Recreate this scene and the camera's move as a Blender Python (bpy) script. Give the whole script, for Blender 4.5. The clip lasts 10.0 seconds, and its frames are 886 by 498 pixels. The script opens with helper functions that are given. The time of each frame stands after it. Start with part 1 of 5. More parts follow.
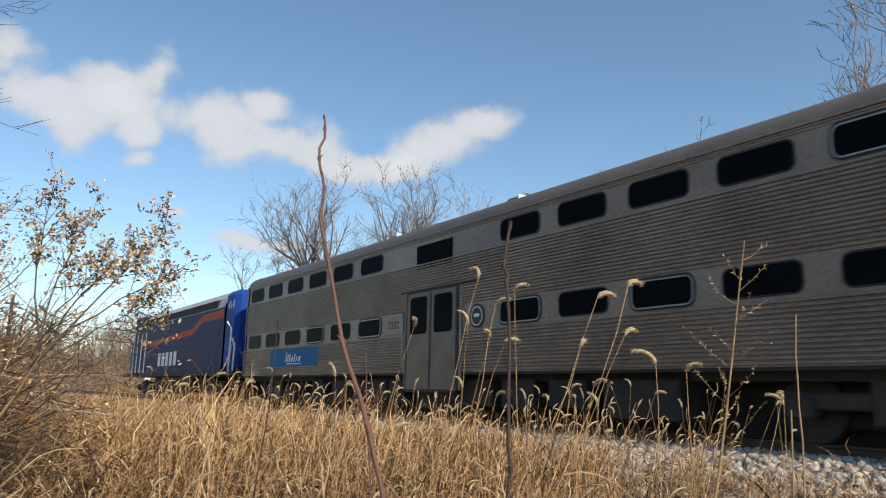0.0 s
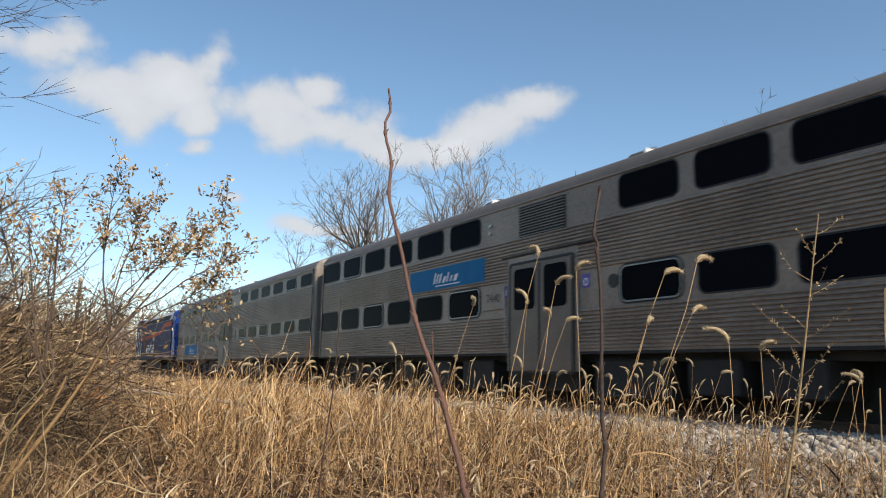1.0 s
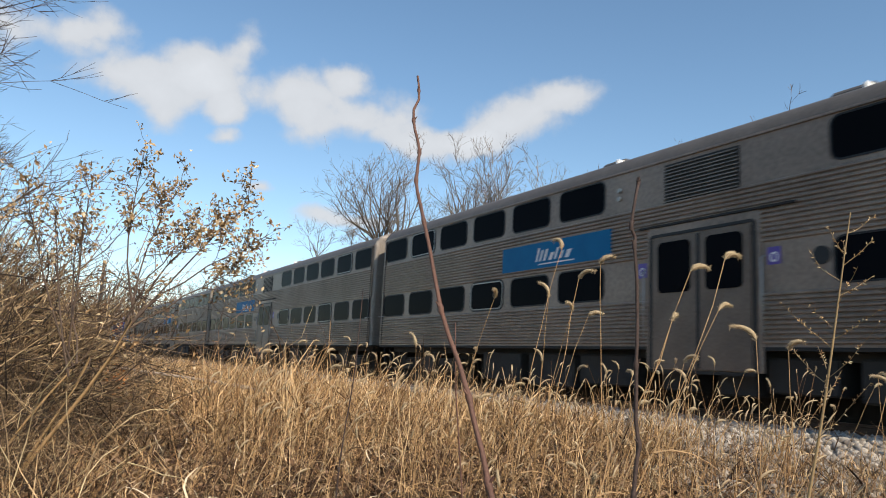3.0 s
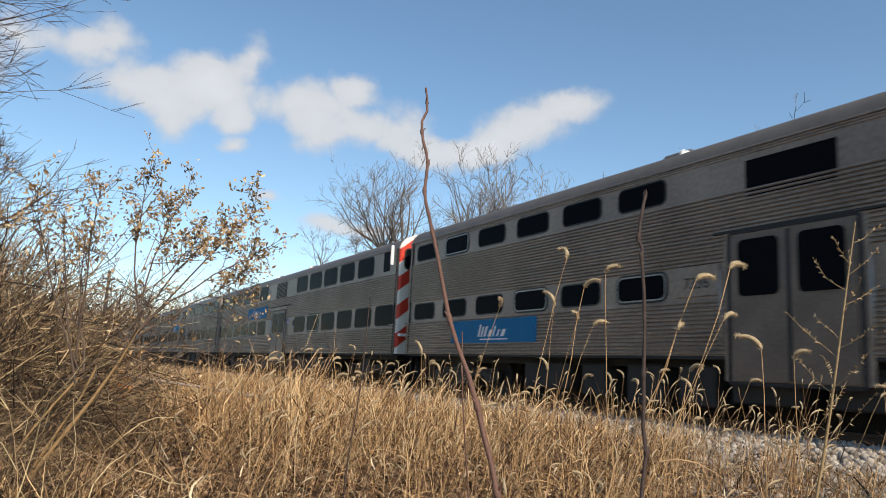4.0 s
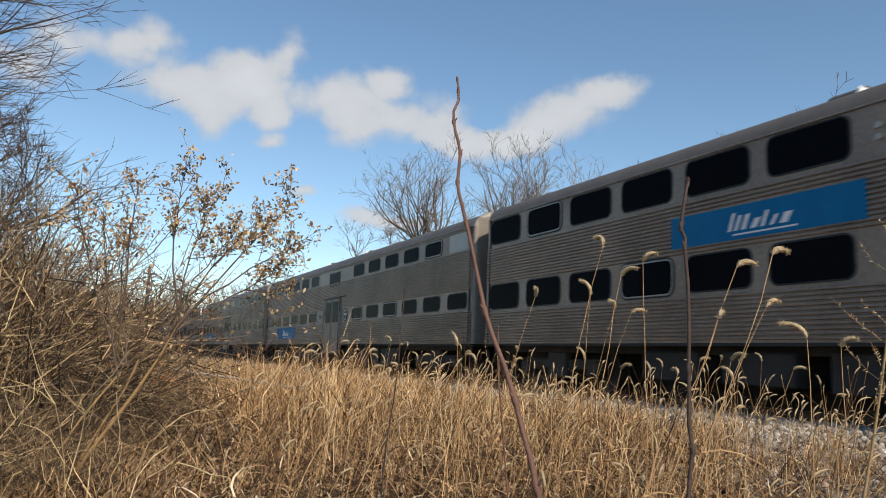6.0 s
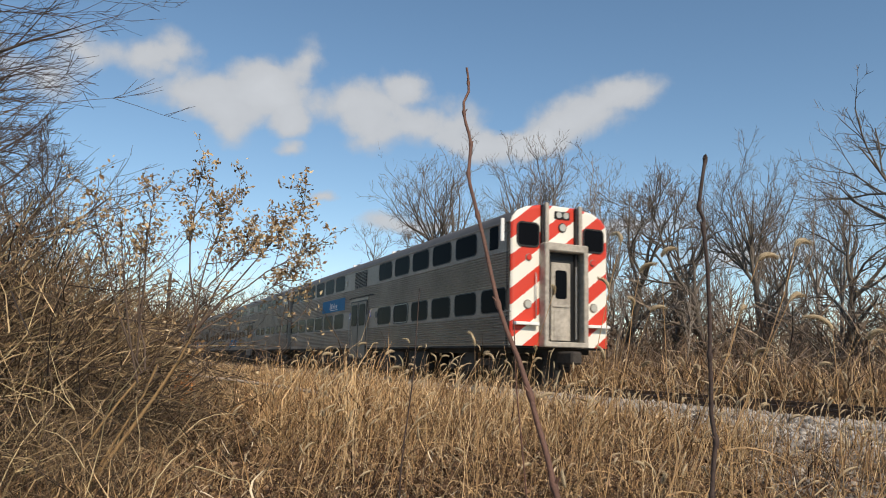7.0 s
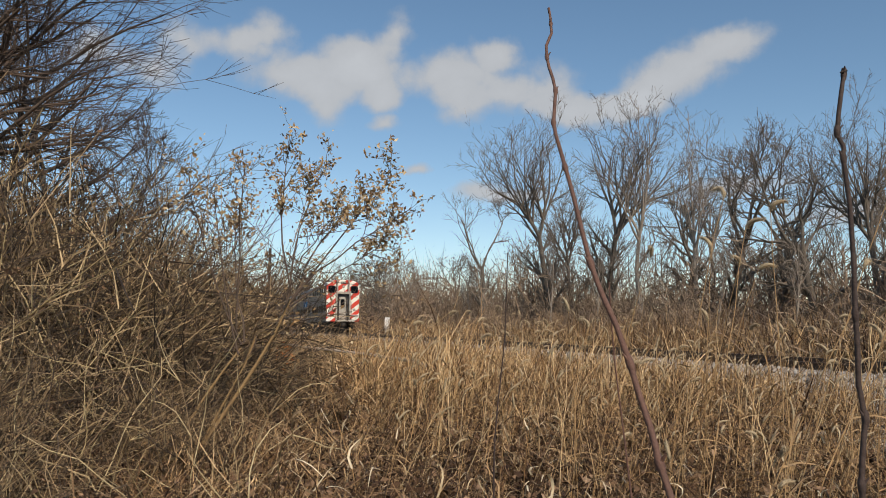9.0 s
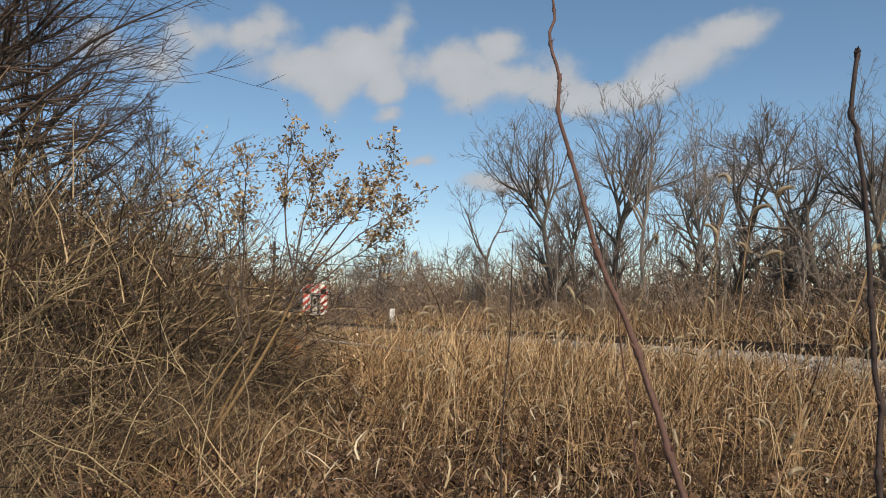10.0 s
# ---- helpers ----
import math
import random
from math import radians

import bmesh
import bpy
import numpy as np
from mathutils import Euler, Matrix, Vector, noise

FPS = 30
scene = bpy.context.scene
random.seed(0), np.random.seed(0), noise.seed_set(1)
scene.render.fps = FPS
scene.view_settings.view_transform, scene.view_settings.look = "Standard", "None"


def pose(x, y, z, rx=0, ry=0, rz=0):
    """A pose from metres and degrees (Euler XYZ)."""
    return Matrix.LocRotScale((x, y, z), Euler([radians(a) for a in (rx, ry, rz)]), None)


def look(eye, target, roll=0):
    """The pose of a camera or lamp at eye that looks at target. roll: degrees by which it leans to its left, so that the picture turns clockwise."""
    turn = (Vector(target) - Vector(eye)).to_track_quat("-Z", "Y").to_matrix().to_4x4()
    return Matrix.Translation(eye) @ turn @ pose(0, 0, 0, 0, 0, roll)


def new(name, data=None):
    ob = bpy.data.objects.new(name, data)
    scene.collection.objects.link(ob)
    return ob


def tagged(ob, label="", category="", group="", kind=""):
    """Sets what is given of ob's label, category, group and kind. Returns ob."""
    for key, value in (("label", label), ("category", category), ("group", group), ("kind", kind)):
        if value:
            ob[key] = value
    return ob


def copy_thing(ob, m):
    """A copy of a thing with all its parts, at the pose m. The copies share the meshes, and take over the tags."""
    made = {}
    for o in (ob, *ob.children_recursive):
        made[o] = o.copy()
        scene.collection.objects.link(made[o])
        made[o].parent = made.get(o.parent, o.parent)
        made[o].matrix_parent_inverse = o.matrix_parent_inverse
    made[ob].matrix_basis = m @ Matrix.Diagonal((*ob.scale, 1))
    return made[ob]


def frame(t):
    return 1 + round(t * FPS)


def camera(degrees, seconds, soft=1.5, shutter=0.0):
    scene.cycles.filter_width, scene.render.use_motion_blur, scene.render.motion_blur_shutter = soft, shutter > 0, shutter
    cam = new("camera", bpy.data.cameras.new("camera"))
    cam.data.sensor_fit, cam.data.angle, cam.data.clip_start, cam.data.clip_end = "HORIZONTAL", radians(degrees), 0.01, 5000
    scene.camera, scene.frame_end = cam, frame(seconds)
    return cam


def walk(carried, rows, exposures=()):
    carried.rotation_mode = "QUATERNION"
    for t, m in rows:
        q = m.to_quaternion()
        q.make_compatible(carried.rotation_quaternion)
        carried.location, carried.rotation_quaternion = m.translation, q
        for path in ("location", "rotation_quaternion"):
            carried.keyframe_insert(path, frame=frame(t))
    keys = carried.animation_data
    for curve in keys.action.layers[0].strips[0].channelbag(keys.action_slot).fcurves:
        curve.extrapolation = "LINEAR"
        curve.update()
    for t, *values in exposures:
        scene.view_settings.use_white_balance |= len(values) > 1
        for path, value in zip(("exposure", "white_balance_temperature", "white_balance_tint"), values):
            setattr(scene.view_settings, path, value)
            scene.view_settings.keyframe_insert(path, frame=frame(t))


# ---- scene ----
cam = camera(62.1, 10.0, soft=1.0, shutter=0.1)
# seconds, x, y, z, yaw, pitch, roll: a hand-held camera that turns slowly to its left
PATH = [
    (0.0, 0.000, 0.000, 1.350, -33.88, 11.03, 1.28),
    (0.5, -0.009, 0.084, 1.356, -28.73, 9.05, 1.62),
    (1.0, -0.015, 0.065, 1.340, -29.88, 9.51, 1.23),
    (1.5, -0.056, 0.004, 1.347, -33.13, 10.41, 2.37),
    (2.0, -0.058, 0.039, 1.347, -30.33, 9.48, 3.57),
    (2.5, -0.011, 0.099, 1.342, -28.42, 8.56, 2.79),
    (4.0, -0.036, 0.079, 1.341, -27.97, 9.40, 2.88),
    (4.5, -0.012, 0.119, 1.343, -26.00, 8.04, 2.14),
    (5.0, -0.011, 0.122, 1.343, -24.67, 8.23, 2.02),
    (5.5, -0.028, 0.100, 1.353, -25.39, 8.40, 2.33),
    (7.0, 0.006, 0.133, 1.335, -23.92, 8.66, 1.52),
    (7.5, 0.038, 0.181, 1.330, -19.41, 7.90, 0.55),
    (8.0, 0.062, 0.180, 1.339, -19.00, 7.23, 0.67),
    (8.5, 0.083, 0.214, 1.326, -17.00, 6.30, 0.09),
    (9.0, 0.069, 0.243, 1.334, -16.79, 6.06, 0.44),
    (9.5, 0.041, 0.211, 1.309, -16.41, 5.79, -0.03),
    (10.0, 0.073, 0.258, 1.335, -16.46, 5.34, -0.22),
]


def stand(x, y, z, yaw, pitch, roll):
    return pose(x, y, z, 0, 0, yaw) @ pose(0, 0, 0, 90 + pitch) @ pose(0, 0, 0, 0, 0, roll)


walk(cam, [(t, stand(*r)) for t, *r in PATH], exposures=[(0.0, 0.12), (2.5, 0.14), (4.5, 0.1), (5.5, 0.05), (7.0, -0.2), (8.5, -0.36), (10.0, -0.37)])

# ---- light: a high sun behind the camera, blue sky ----
SUN = Vector((0.03, -0.78, 0.62)).normalized()
world = bpy.data.worlds.new("sky")
scene.world = world
world.use_nodes = True
wn = world.node_tree.nodes
sky = wn.new("ShaderNodeTexSky")
sky.sky_type = "NISHITA"
sky.sun_disc = False
sky.sun_elevation = math.asin(SUN.z)
sky.sun_rotation = math.atan2(SUN.x, SUN.y)
sky.altitude = 200
sky.air_density = 1.0
sky.dust_density = 0.2
sky.ozone_density = 1.6
wn["Background"].inputs["Strength"].default_value = 0.146
hue = wn.new("ShaderNodeHueSaturation")
hue.inputs["Saturation"].default_value = 1.05
hue.inputs["Hue"].default_value = 0.4935
world.node_tree.links.new(sky.outputs[0], hue.inputs["Color"])
world.node_tree.links.new(hue.outputs[0], wn["Background"].inputs["Color"])
lamp = bpy.data.lights.new("sun", "SUN")
lamp.energy, lamp.angle, lamp.color = 4.8, radians(0.55), (1.0, 0.86, 0.69)
sun = new("sun", lamp)
sun.matrix_world = look(SUN * 100, (0, 0, 0))


# ---- materials ----
def mat(name, color, rough=0.7, metal=0.0, vary=0.25, scale=6.0, bump=0.0, fine=60.0, island=0.0, objects=0.0, ramp=None, spec=0.5):
    """A procedural surface: base colour with two scales of variation, optional relief, colour by island or by object."""
    m = bpy.data.materials.new(name)
    m.use_nodes = True
    nt = m.node_tree
    N, L = nt.nodes, nt.links.new
    b = N["Principled BSDF"]
    b.inputs["Roughness"].default_value = rough
    b.inputs["Metallic"].default_value = metal
    b.inputs["Specular IOR Level"].default_value = spec
    co = N.new("ShaderNodeTexCoord")
    n1, n2 = N.new("ShaderNodeTexNoise"), N.new("ShaderNodeTexNoise")
    for n, s in ((n1, scale), (n2, fine)):
        n.inputs["Scale"].default_value = s
        n.inputs["Detail"].default_value = 4
        L(co.outputs["Object"], n.inputs["Vector"])
    add = N.new("ShaderNodeMath")
    add.operation = "ADD"
    L(n1.outputs["Fac"], add.inputs[0])
    L(n2.outputs["Fac"], add.inputs[1])
    rng = N.new("ShaderNodeMapRange")
    rng.inputs["From Min"].default_value, rng.inputs["From Max"].default_value = 0.6, 1.4
    rng.inputs["To Min"].default_value, rng.inputs["To Max"].default_value = 1 - vary, 1 + vary
    L(add.outputs[0], rng.inputs["Value"])
    src = None
    if ramp:
        cr = N.new("ShaderNodeValToRGB")
        els = cr.color_ramp.elements
        while len(els) < len(ramp):
            els.new(0.5)
        for i, c in enumerate(ramp):
            els[i].position = i / (len(ramp) - 1)
            els[i].color = (*c, 1)
        if objects:
            g = N.new("ShaderNodeObjectInfo")
        else:
            g = N.new("ShaderNodeNewGeometry")
        L(g.outputs["Random" if objects else "Random Per Island"], cr.inputs["Fac"])
        src = cr.outputs["Color"]
    mul = N.new("ShaderNodeVectorMath")
    mul.operation = "SCALE"
    if src:
        L(src, mul.inputs[0])
    else:
        mul.inputs[0].default_value = color
    L(rng.outputs[0], mul.inputs["Scale"])
    L(mul.outputs[0], b.inputs["Base Color"])
    if bump:
        bp = N.new("ShaderNodeBump")
        bp.inputs["Strength"].default_value = bump
        bp.inputs["Distance"].default_value = 0.02
        L(add.outputs[0], bp.inputs["Height"])
        L(bp.outputs[0], b.inputs["Normal"])
    return m


STEEL = mat("stainless_steel", (0.27, 0.212, 0.172), 0.46, 0.32, 0.35, 0.9, 0.05, 14, spec=0.25)
GANGWAY = mat("worn_grey_paint", (0.42, 0.38, 0.32), 0.6, 0.2, 0.4, 1.6, 0.05, 9)
BLANK = mat("pale_panel", (0.42, 0.40, 0.37), 0.5, 0.2, 0.1, 2)
DOOR = mat("door_steel", (0.165, 0.127, 0.10), 0.5, 0.3, 0.3, 1.6, 0.06, 25)
STEEL_END = mat("weathered_steel", (0.26, 0.23, 0.20), 0.5, 0.3, 0.25, 2.0, 0.05, 25)
ROOF = mat("roof_steel", (0.125, 0.112, 0.10), 0.6, 0.3, 0.3, 1.5, 0.05, 20)
ROOF_L = mat("pale_roof_paint", (0.36, 0.36, 0.36), 0.6, 0.1, 0.2, 1.5, 0.05, 20)
UNDER = mat("underframe_black", (0.025, 0.023, 0.021), 0.8, 0.0, 0.4, 4, 0.3)
GRIME = mat("bogie_grime", (0.05, 0.042, 0.035), 0.8, 0.1, 0.4, 6, 0.3)
CHROME = mat("bright_trim", (0.32, 0.31, 0.29), 0.45, 0.6, 0.15)
RUBBER = mat("black_rubber", (0.012, 0.012, 0.013), 0.6, 0, 0.2)
SIGN = mat("blue_sign", (0.004, 0.15, 0.33), 0.6, 0, 0.15, 3, spec=0.15)
WHITE = mat("white_paint", (0.78, 0.78, 0.76), 0.5, 0, 0.08)
BLACK = mat("black_paint", (0.01, 0.01, 0.01), 0.5, 0, 0.1)
LOCO_BLUE = mat("locomotive_blue", (0.018, 0.025, 0.085), 0.6, 0, 0.15, 2, spec=0.2)
LOCO_BRIGHT = mat("bright_blue", (0.012, 0.06, 0.30), 0.6, 0, 0.15, 2, spec=0.2)
ORANGE = mat("orange_stripe", (0.55, 0.075, 0.022), 0.6, 0, 0.15, 2, spec=0.15)
RED = mat("red_paint", (0.55, 0.035, 0.02), 0.45, 0, 0.2, 3)
PURPLE = mat("violet_sticker", (0.12, 0.08, 0.35), 0.5, 0, 0.1)
LENS = mat("lamp_glass", (0.5, 0.48, 0.42), 0.15, 0.2, 0.1)
RAIL = mat("rusty_rail", (0.10, 0.065, 0.045), 0.6, 0.5, 0.3, 8, 0.2)
TIE = mat("old_tie_wood", (0.09, 0.075, 0.06), 0.9, 0, 0.4, 6, 0.5)
BARK = mat("grey_bark", (0.14, 0.115, 0.09), 0.9, 0, 0.35, 3, 0.5, 40)
BARK_L = mat("pale_bark", (0.30, 0.25, 0.20), 0.9, 0, 0.35, 3, 0.5, 40)
# twigs of far trees: paler and greyer, distance haze put into the colour
TWIG_FAR = mat("hazed_far_twig", (0.19, 0.15, 0.118), 0.9, 0, 0.3, 3, 0.2)
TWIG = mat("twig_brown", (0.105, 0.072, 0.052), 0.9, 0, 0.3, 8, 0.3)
CANE = mat("pale_cane", (0, 0, 0), 0.8, 0, 0.25, 8, 0.0, 60, objects=1, ramp=[(0.14, 0.09, 0.05), (0.28, 0.19, 0.10), (0.42, 0.31, 0.15), (0.56, 0.45, 0.26)])
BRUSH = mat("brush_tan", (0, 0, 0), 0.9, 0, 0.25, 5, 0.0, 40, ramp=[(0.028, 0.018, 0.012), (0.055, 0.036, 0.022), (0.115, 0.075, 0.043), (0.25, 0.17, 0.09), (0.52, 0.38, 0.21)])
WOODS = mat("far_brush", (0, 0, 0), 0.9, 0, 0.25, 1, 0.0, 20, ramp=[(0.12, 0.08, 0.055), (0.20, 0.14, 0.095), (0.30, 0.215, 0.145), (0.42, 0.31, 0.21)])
STRAW = mat("dry_grass", (0, 0, 0), 0.7, 0, 0.45, 2, 0.0, 30, ramp=[(0.064, 0.033, 0.014), (0.180, 0.100, 0.044), (0.371, 0.225, 0.103), (0.551, 0.365, 0.180), (0.784, 0.585, 0.342)], spec=0.3)
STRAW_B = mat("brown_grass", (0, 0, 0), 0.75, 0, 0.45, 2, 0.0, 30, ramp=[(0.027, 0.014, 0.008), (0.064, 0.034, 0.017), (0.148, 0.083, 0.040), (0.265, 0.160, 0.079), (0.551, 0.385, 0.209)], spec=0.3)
DARK_WEED = mat("dead_weed", (0, 0, 0), 0.85, 0, 0.3, 4, 0.0, 40, ramp=[(0.030, 0.017, 0.011), (0.065, 0.037, 0.022), (0.12, 0.07, 0.04)], spec=0.2)
LITTER = mat("dead_leaves", (0, 0, 0), 0.85, 0, 0.25, 8, 0.0, 50, ramp=[(0.036, 0.020, 0.012), (0.10, 0.056, 0.032), (0.20, 0.118, 0.068), (0.36, 0.235, 0.145)], spec=0.25)
SEED = mat("seed_head_tan", (0.43, 0.335, 0.21), 0.9, 0, 0.2, 40, 0.3, 300, spec=0.2)
SHRUB_STEM = mat("tawny_shrub_stem", (0.25, 0.155, 0.065), 0.8, 0, 0.3, 15, 0.2, 80)
STALK = mat("yellow_stalk", (0.32, 0.225, 0.11), 0.8, 0, 0.25, 15, 0.1, 80)
RED_STALK = mat("reddish_stalk", (0.13, 0.065, 0.045), 0.75, 0, 0.3, 20, 0.2, 120)
DARK_STALK = mat("dark_stalk", (0.055, 0.035, 0.028), 0.8, 0, 0.3, 20, 0.2, 120)
DRY_LEAF = mat("curled_dry_leaf", (0, 0, 0), 0.85, 0, 0.2, 20, 0.0, 90, ramp=[(0.13, 0.07, 0.035), (0.32, 0.20, 0.095), (0.48, 0.34, 0.18), (0.62, 0.50, 0.32)], spec=0.2)
SOIL = mat("field_soil", (0.067, 0.036, 0.018), 0.95, 0, 0.45, 1.2, 0.6, 25)
GRAVEL = mat("ballast_bed", (0.22, 0.20, 0.18), 0.95, 0, 0.4, 9, 0.8, 45)
STONE = mat("ballast_stone", (0, 0, 0), 0.9, 0, 0.2, 20, 0.2, 90, ramp=[(0.13, 0.11, 0.09), (0.24, 0.21, 0.175), (0.36, 0.325, 0.28), (0.50, 0.46, 0.40)])
AUTUMN = mat("orange_leaf", (0.55, 0.20, 0.04), 0.8, 0, 0.3, 20)
PALE_BLADE = mat("bleached_blade", (0, 0, 0), 0.7, 0, 0.2, 10, 0.0, 60, ramp=[(0.36, 0.25, 0.13), (0.56, 0.44, 0.27), (0.74, 0.64, 0.46)])
POST_W = mat("faded_white_post", (0.72, 0.70, 0.66), 0.7, 0, 0.15, 5)
POLE_D = mat("dark_pole_wood", (0.06, 0.05, 0.045), 0.9, 0, 0.3, 3)


def glass():
    m = bpy.data.materials.new("tinted_glass")
    m.use_nodes = True
    b = m.node_tree.nodes["Principled BSDF"]
    b.inputs["Base Color"].default_value = (0.006, 0.007, 0.009, 1)
    b.inputs["Roughness"].default_value = 0.12
    b.inputs["Specular IOR Level"].default_value = 0.06
    b.inputs["IOR"].default_value = 1.15
    return m


GLASS = glass()


def stripes():
    """Red and white warning bands that rise to the viewer's right on the car's end, with scuffs."""
    m = bpy.data.materials.new("warning_stripes")
    m.use_nodes = True
    nt = m.node_tree
    N, L = nt.nodes, nt.links.new
    b = N["Principled BSDF"]
    b.inputs["Roughness"].default_value = 0.45
    co, sep = N.new("ShaderNodeTexCoord"), N.new("ShaderNodeSeparateXYZ")
    L(co.outputs["Object"], sep.inputs[0])
    s1 = N.new("ShaderNodeMath")
    s1.operation = "MULTIPLY"
    s1.inputs[1].default_value = -0.78
    L(sep.outputs["X"], s1.inputs[0])
    s2 = N.new("ShaderNodeMath")
    L(s1.outputs[0], s2.inputs[0])
    L(sep.outputs["Z"], s2.inputs[1])
    no = N.new("ShaderNodeTexNoise")
    no.inputs["Scale"].default_value = 14
    no.inputs["Detail"].default_value = 6
    L(co.outputs["Object"], no.inputs["Vector"])
    s3 = N.new("ShaderNodeMath")
    s3.operation = "MULTIPLY_ADD"
    s3.inputs[1].default_value = 0.06
    L(no.outputs["Fac"], s3.inputs[0])
    L(s2.outputs[0], s3.inputs[2])
    fr = N.new("ShaderNodeMath")
    fr.operation = "PINGPONG"
    fr.inputs[1].default_value = 0.43
    L(s3.outputs[0], fr.inputs[0])
    gt = N.new("ShaderNodeMath")
    gt.operation = "GREATER_THAN"
    gt.inputs[1].default_value = 0.215
    L(fr.outputs[0], gt.inputs[0])
    mx = N.new("ShaderNodeMix")
    mx.data_type = "RGBA"
    mx.inputs["A"].default_value = (0.60, 0.045, 0.02, 1)
    mx.inputs["B"].default_value = (0.80, 0.77, 0.68, 1)
    L(gt.outputs[0], mx.inputs["Factor"])
    L(mx.outputs["Result"], b.inputs["Base Color"])
    return m


STRIPES = stripes()


# ---- mesh helpers ----
def bare(name, verts, faces, material, smooth=False):
    me = bpy.data.meshes.new(name)
    me.from_pydata([tuple(v) for v in verts], [], faces)
    me.materials.append(material)
    if smooth:
        me.polygons.foreach_set("use_smooth", [True] * len(me.polygons))
    me.update()
    return me


def quads(name, V, F, material, smooth=False):
    """A large mesh from arrays: V (n, 3), F (m, 4)."""
    me = bpy.data.meshes.new(name)
    me.vertices.add(len(V))
    me.vertices.foreach_set("co", np.asarray(V, np.float32).ravel())
    me.loops.add(F.size)
    me.loops.foreach_set("vertex_index", F.astype(np.int32).ravel())
    me.polygons.add(len(F))
    me.polygons.foreach_set("loop_start", np.arange(0, F.size, 4, dtype=np.int32))
    me.materials.append(material)
    me.update(calc_edges=True)
    if smooth:
        me.polygons.foreach_set("use_smooth", np.ones(len(F), bool))
    return me


def part(name, data, parent, label="", m=None):
    ob = new(name, data)
    ob.parent = parent
    if m is not None:
        ob.matrix_basis = m
    if label:
        ob["label"] = label
    if name in MANY:
        ob["kind"] = "stuff"
    return ob


MANY = ("crown", "cane_mass", "pale_cane_mass", "twig_mass", "seed_mass", "leaves")


def bm_mesh(name, bm, material, smooth=False):
    me = bpy.data.meshes.new(name)
    bm.normal_update()
    bm.to_mesh(me)
    bm.free()
    me.materials.append(material)
    if smooth:
        me.polygons.foreach_set("use_smooth", [True] * len(me.polygons))
    return me


def add_box(bm, x0, x1, y0, y1, z0, z1, bevel=0.0):
    r = bmesh.ops.create_cube(bm, size=1.0)
    bmesh.ops.scale(bm, vec=(x1 - x0, y1 - y0, z1 - z0), verts=r["verts"])
    bmesh.ops.translate(bm, vec=((x0 + x1) / 2, (y0 + y1) / 2, (z0 + z1) / 2), verts=r["verts"])
    if bevel:
        es = list({e for v in r["verts"] for e in v.link_edges})
        bmesh.ops.bevel(bm, geom=es, offset=bevel, segments=1, affect="EDGES")


def box(name, x0, x1, y0, y1, z0, z1, material, bevel=0.0):
    bm = bmesh.new()
    add_box(bm, x0, x1, y0, y1, z0, z1, bevel)
    return bm_mesh(name, bm, material)


def disc(name, r, depth, material, axis="X", seg=20, r2=None):
    bm = bmesh.new()
    bmesh.ops.create_cone(bm, cap_ends=True, segments=seg, radius1=r, radius2=r if r2 is None else r2, depth=depth)
    if axis == "X":
        bmesh.ops.rotate(bm, matrix=Matrix.Rotation(radians(90), 3, "Y"), verts=bm.verts)
    elif axis == "Y":
        bmesh.ops.rotate(bm, matrix=Matrix.Rotation(radians(90), 3, "X"), verts=bm.verts)
    return bm_mesh(name, bm, material)


def rounded(w, h, r, n=5):
    """Outline of a rounded rectangle in (u, v), counter-clockwise."""
    pts = []
    for cx, cy, a0 in ((w / 2 - r, h / 2 - r, 0), (-w / 2 + r, h / 2 - r, 90), (-w / 2 + r, -h / 2 + r, 180), (w / 2 - r, -h / 2 + r, 270)):
        for i in range(n):
            a = radians(a0 + 90 * i / (n - 1))
            pts.append((cx + r * math.cos(a), cy + r * math.sin(a)))
    return pts


def plate(name, w, h, r, thick, material):
    """A rounded plate in the local yz plane; its front faces -x."""
    o = rounded(w, h, r)
    n = len(o)
    V = [(-thick, u, v) for u, v in o] + [(0, u, v) for u, v in o]
    F = [tuple(range(n - 1, -1, -1))] + [(i, (i + 1) % n, n + (i + 1) % n, n + i) for i in range(n)]
    return bare(name, V, F, material)


def ring(name, w, h, r, band, thick, material):
    """A rounded frame round an opening w x h, standing thick proud towards -x."""
    a, b = rounded(w, h, r), rounded(w + 2 * band, h + 2 * band, r + band)
    n = len(a)
    V = [(0, u, v) for u, v in b] + [(-thick, u, v) for u, v in b] + [(-thick, u, v) for u, v in a] + [(0, u, v) for u, v in a]
    F = []
    for k in range(3):
        F += [(k * n + i, k * n + (i + 1) % n, (k + 1) * n + (i + 1) % n, (k + 1) * n + i) for i in range(n)]
    return bare(name, V, F, material)


